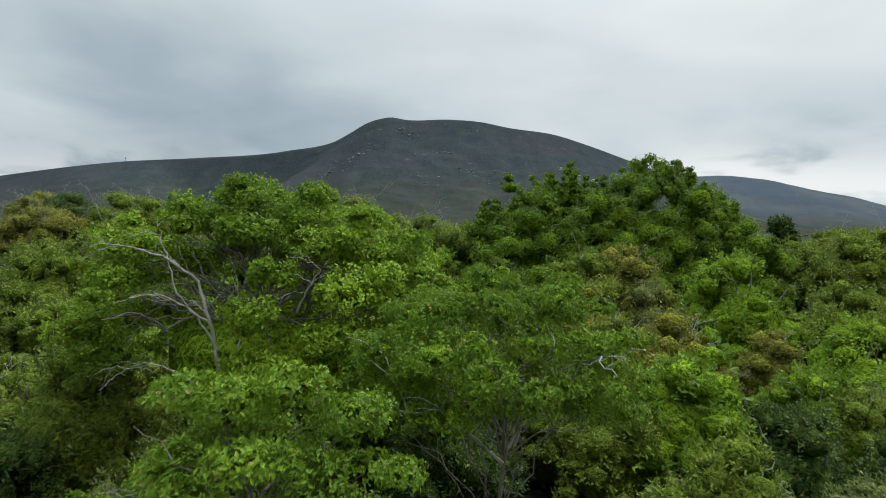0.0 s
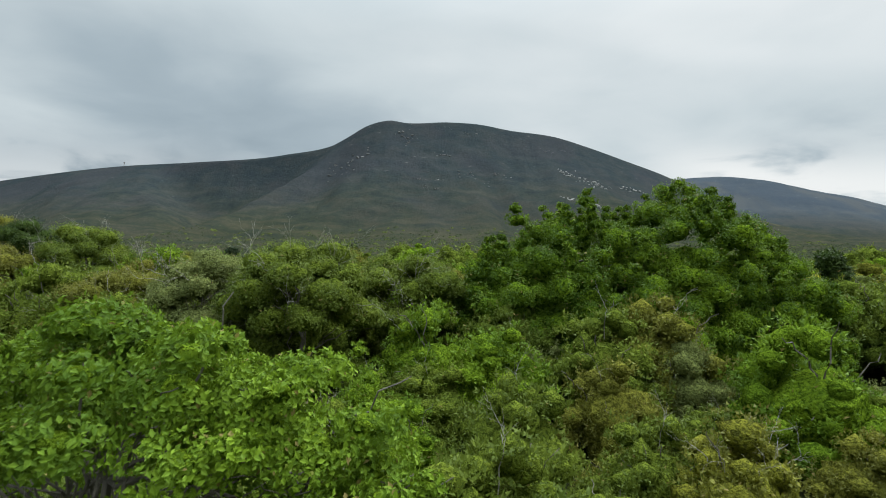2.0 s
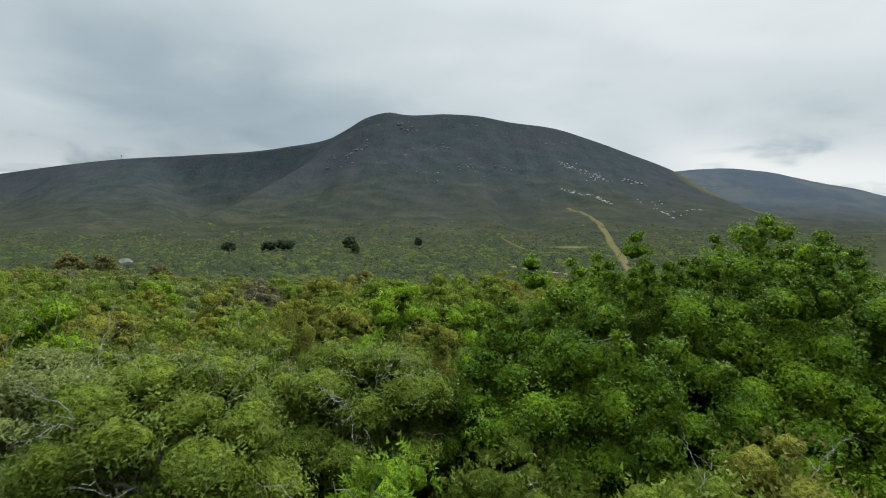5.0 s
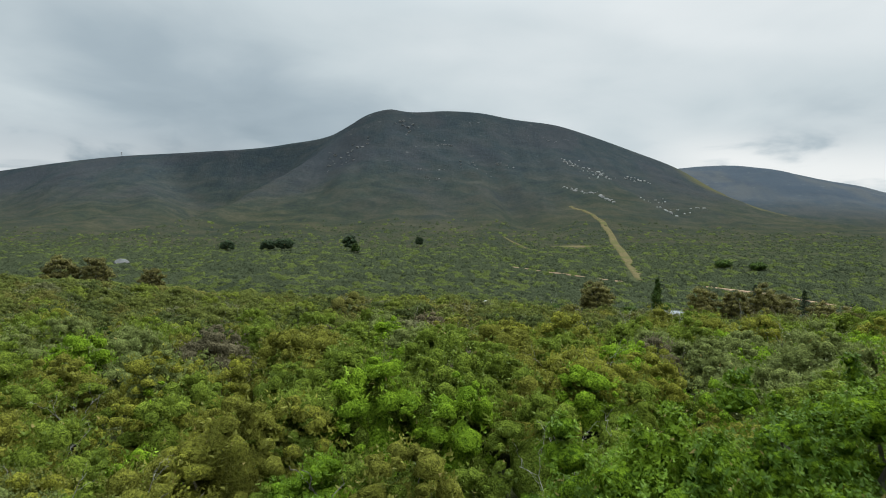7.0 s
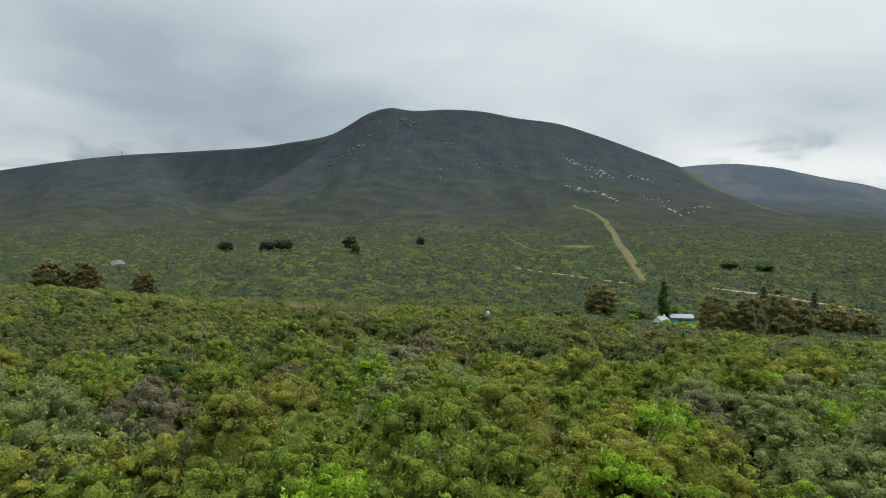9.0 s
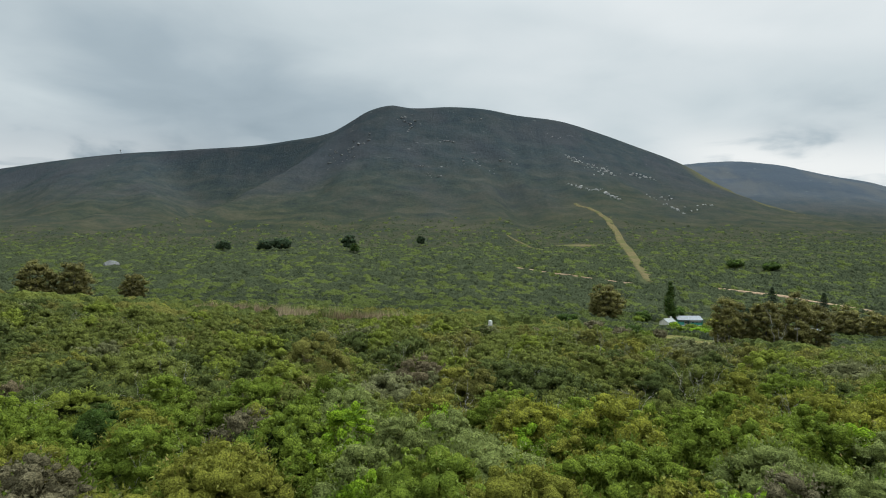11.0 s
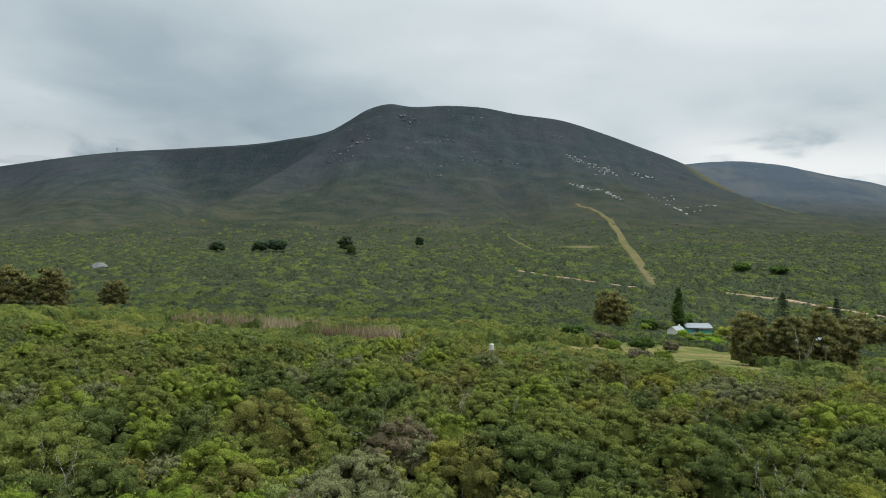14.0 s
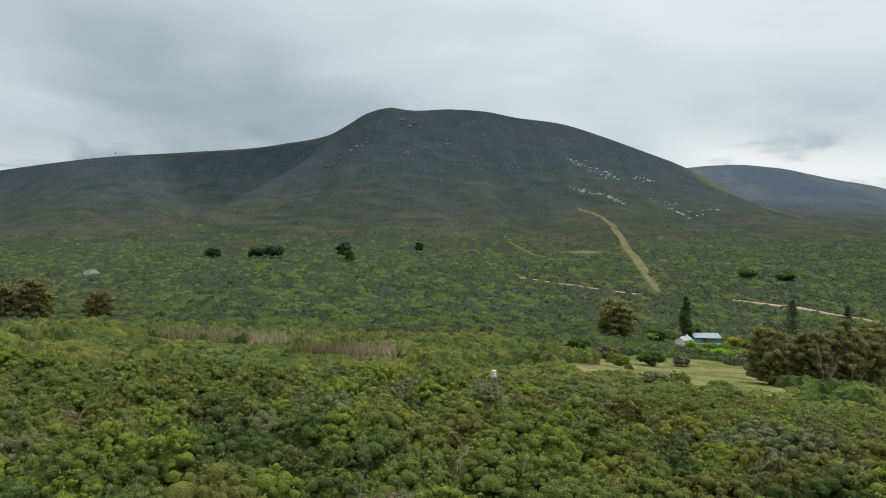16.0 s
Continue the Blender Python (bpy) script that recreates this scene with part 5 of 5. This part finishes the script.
def cottage():
    x, y = 137.5, 401
    z = float(land(x, y)) + 0.1
    top = tagged(new("cottage"), "small whitewashed cottage with a grey gabled roof", "house")
    top.matrix_world = pose(x, y, z, 0, 0, 38)
    L, W, H, R = 8.6, 5.6, 2.7, 4.6        # long side, gable width, eaves, ridge
    block("plinth", (-0.1, -0.1, -1.2), (L + 0.1, W + 0.1, 0.1), CONCRETE, top)
    block("wall", (0.25, 0, 0.1), (L - 0.25, 0.25, H), LIME, top)
    block("wall", (0.25, W - 0.25, 0.1), (L - 0.25, W, H), LIME, top)
    for xa in (0.0, L - 0.25):
        prof = [(0, 0.1), (W, 0.1), (W, H), (W / 2, R - 0.08), (0, H)]
        v = np.array([(xa, a, b) for a, b in prof] + [(xa + 0.25, a, b) for a, b in prof])
        quads = np.array([(i, (i + 1) % 5, (i + 1) % 5 + 5, i + 5) for i in range(5)])
        tris = np.array([(0, 4, 1), (1, 4, 2), (2, 4, 3), (5, 6, 9), (6, 7, 9), (7, 8, 9)])
        part("gable_wall", mesh("gable_wall", v, [tris, quads], [LIME]), top)
    sl = (R - H) / (W / 2)
    for s in (0, 1):
        ya, yb = (-0.4, W / 2 + 0.02) if s == 0 else (W + 0.4, W / 2 - 0.02)
        za = H - 0.4 * sl + 0.06
        v, q = corrugated(-0.35, L + 0.35, za, R + 0.02, ya, yb, 0.08, 30)
        part("roof", mesh("roof", v, [q], [GREY_ROOF]), top, "grey corrugated roof slope")
    for xa in (1.2, 5.8):
        window_in(top, xa, 0.95, 1.1, 1.1, 0.0)
    d = block("door", (3.6, 0.0, 0.1), (4.5, -0.05, 2.15), TEAL, top, "teal painted door")
    block("handle", (4.3, -0.05, 1.05), (4.38, -0.12, 1.15), TIN, d)
    # chimney
    block("chimney", (L - 1.2, W / 2 - 0.35, R - 0.5), (L - 0.5, W / 2 + 0.35, R + 0.8), LIME, top)


def outbuilding():
    x, y = 149, 414
    z = float(land(x, y)) + 0.1
    top = tagged(new("outbuilding"), "long low outbuilding with pale tin roof and teal panels", "house")
    top.matrix_world = pose(x, y, z, 0, 0, -4)
    L, W = 14.6, 6.0
    block("plinth", (-0.1, -0.1, -1.6), (L + 0.1, W + 0.1, 0.1), CONCRETE, top)
    block("wall", (0, W - 0.2, 0.1), (L, W, 4.3), GREY, top)
    block("wall", (0, 1.0, 0.1), (0.2, W - 0.2, 3.3), TEAL, top, "teal end wall")
    block("wall", (L - 0.2, 1.0, 0.1), (L, W - 0.2, 3.3), TEAL, top, "teal end wall")
    block("wall", (0.2, 1.6, 0.1), (L - 0.2, 1.8, 3.2), GREY, top, "grey boarded wall under the veranda")
    v, q = corrugated(-0.4, L + 0.4, 3.25, 5.2, -0.4, W + 0.3, 0.07, 60)
    part("roof", mesh("roof", v, [q], [TIN]), top, "pale blue-grey corrugated tin roof")
    for xa in np.linspace(0.1, L - 0.25, 6):
        block("post", (xa, 0.0, 0.1), (xa + 0.14, 0.14, 3.3), TEAL, top)
    for xa, xb, za in ((0.3, 3.4, 2.1), (7.2, 13.9, 1.5)):
        block("panel", (xa, 0.02, 0.15), (xb, 0.08, za), TEAL, top, "teal veranda panel")
    block("panel", (7.2, 0.02, 2.45), (13.9, 0.08, 2.95), LIME, top, "white valance panel")
    for xa in (4.2, 8.6, 11.2):
        window_in(top, xa, 1.0, 1.2, 1.1, 1.6)
    # dark panel in the window colour, for the shade inside the open doorway
    block("door", (5.9, 1.6, 0.1), (6.8, 1.54, 2.15), GLASS, top, "dark panel painted for the shade inside a doorway")


cottage()
outbuilding()


def white_shed(x, y, w, d, h, turn, label):
    z = float(land(x, y)) + 0.1
    top = tagged(new("farm_shed"), label, "shed", "farm sheds")
    top.matrix_world = pose(x, y, z, 0, 0, turn)
    block("wall", (0, 0, -0.8), (w, 0.2, h), LIME, top)
    block("wall", (0, d - 0.2, -0.8), (w, d, h), LIME, top)
    block("wall", (0, 0.2, -0.8), (0.2, d - 0.2, h), LIME, top)
    block("wall", (w - 0.2, 0.2, -0.8), (w, d - 0.2, h), LIME, top)
    v, q = corrugated(-0.3, w + 0.3, h + 0.02, h + 0.9, -0.3, d + 0.3, 0.06, 24)
    part("roof", mesh("roof", v, [q], [TIN]), top)
    block("door", (w * 0.4, 0, -0.1), (w * 0.4 + 1.0, -0.05, 2.0), GREY, top)


white_shed(196, 395, 8, 5, 2.6, 0, "white farm shed half hidden by the gum trees")
white_shed(222, 405, 9, 6, 2.8, -8, "white farm shed with pale tin roof behind the gum trees")

# ---------------------------------------------------------------- small things


def water_tank():
    x, y = 13.7, 178
    z = float(land(x, y))
    top = tagged(new("water_tank"), "small pale grey water tank on a stand in the scrub", "tank")
    top.location = (x, y, z)
    ang = np.linspace(0, 2 * np.pi, 20, endpoint=False)
    prof = [(0.0, 2.4), (0.40, 2.4), (0.43, 2.45), (0.43, 3.3), (0.38, 3.42), (0.1, 3.5), (0.0, 3.5)]
    v = np.array([(r_ * math.cos(a), r_ * math.sin(a), h) for r_, h in prof for a in ang])
    q = np.array([(i * 20 + j, i * 20 + (j + 1) % 20, (i + 1) * 20 + (j + 1) % 20, (i + 1) * 20 + j) for i in range(len(prof) - 1) for j in range(20)])
    part("drum", mesh("drum", v, [q], [CONCRETE], smooth=False), top)
    block("platform", (-0.55, -0.55, 2.26), (0.55, 0.55, 2.39), GREY, top)
    for a in (-0.5, 0.4):
        for c in (-0.5, 0.4):
            block("leg", (a, c, -0.5), (a + 0.1, c + 0.1, 2.25), GREY, top)


water_tank()


def pole(x, y, h, label):
    z = float(land(x, y))
    top = tagged(new("utility_pole"), label, "pole", "utility poles")
    top.location = (x, y, z)
    v, f = tube([(0, 0, -0.5), (0, 0, h * 0.5), (0.05, 0, h)], [0.15, 0.13, 0.11], 8)
    part("shaft", mesh("shaft", v, [f], [BARK]), top)
    block("crossarm", (-0.9, -0.06, h - 0.7), (0.9, 0.06, h - 0.56), GREY, top)
    for a in (-0.8, 0.0, 0.7):
        block("insulator", (a, -0.05, h - 0.55), (a + 0.1, 0.05, h - 0.35), CONCRETE, top)


pole(114, 231, 9.0, "weathered wooden utility pole beside the gum trees")
pole(12, 640, 8.0, "wooden utility pole in the far scrub")
pole(-60, 660, 8.0, "wooden utility pole in the far scrub")


def ridge_mast():
    x, y = -893, 1712
    z = float(land(x, y))
    top = tagged(new("mast"), "small dark trig beacon on the ridge", "mast")
    top.location = (x, y, z)
    for a in (0.4, 2.5, 4.6):
        stem = tube([(3.0 * math.cos(a), 3.0 * math.sin(a), -1), (0, 0, 9)], [0.35, 0.25], 6)
        part("leg", mesh("leg", stem[0], [stem[1]], [GREY]), top)
    block("head", (-1.6, -1.2, 8.5), (1.6, 1.2, 11.5), GREY, top)


ridge_mast()


def snags():
    """Bleached dead shrubs that stick out of the green."""
    r = np.random.default_rng(91)
    for i in range(72):
        y = r.uniform(47, 165)
        x = r.uniform(-0.62, 0.62) * (y - 4)
        if ((x - 13) / 11) ** 2 + ((y - 39) / 9) ** 2 < 1:
            continue
        z = float(land(x, y))
        top = tagged(new("dead_shrub"), "bleached leafless dead shrub among the green", "dead shrub", "dead shrubs")
        top.location = (x, y, z)
        h = r.uniform(2.6, 4.0)
        for j in range(3):
            d = unit(r.normal(size=3) * [0.45, 0.45, 0.1] + [0, 0, 1])
            stem_part(r, "branch", top, (r.normal() * 0.1, r.normal() * 0.1, -0.2), d * h, 0.028, 2, DEAD, "", 0.45)


snags()
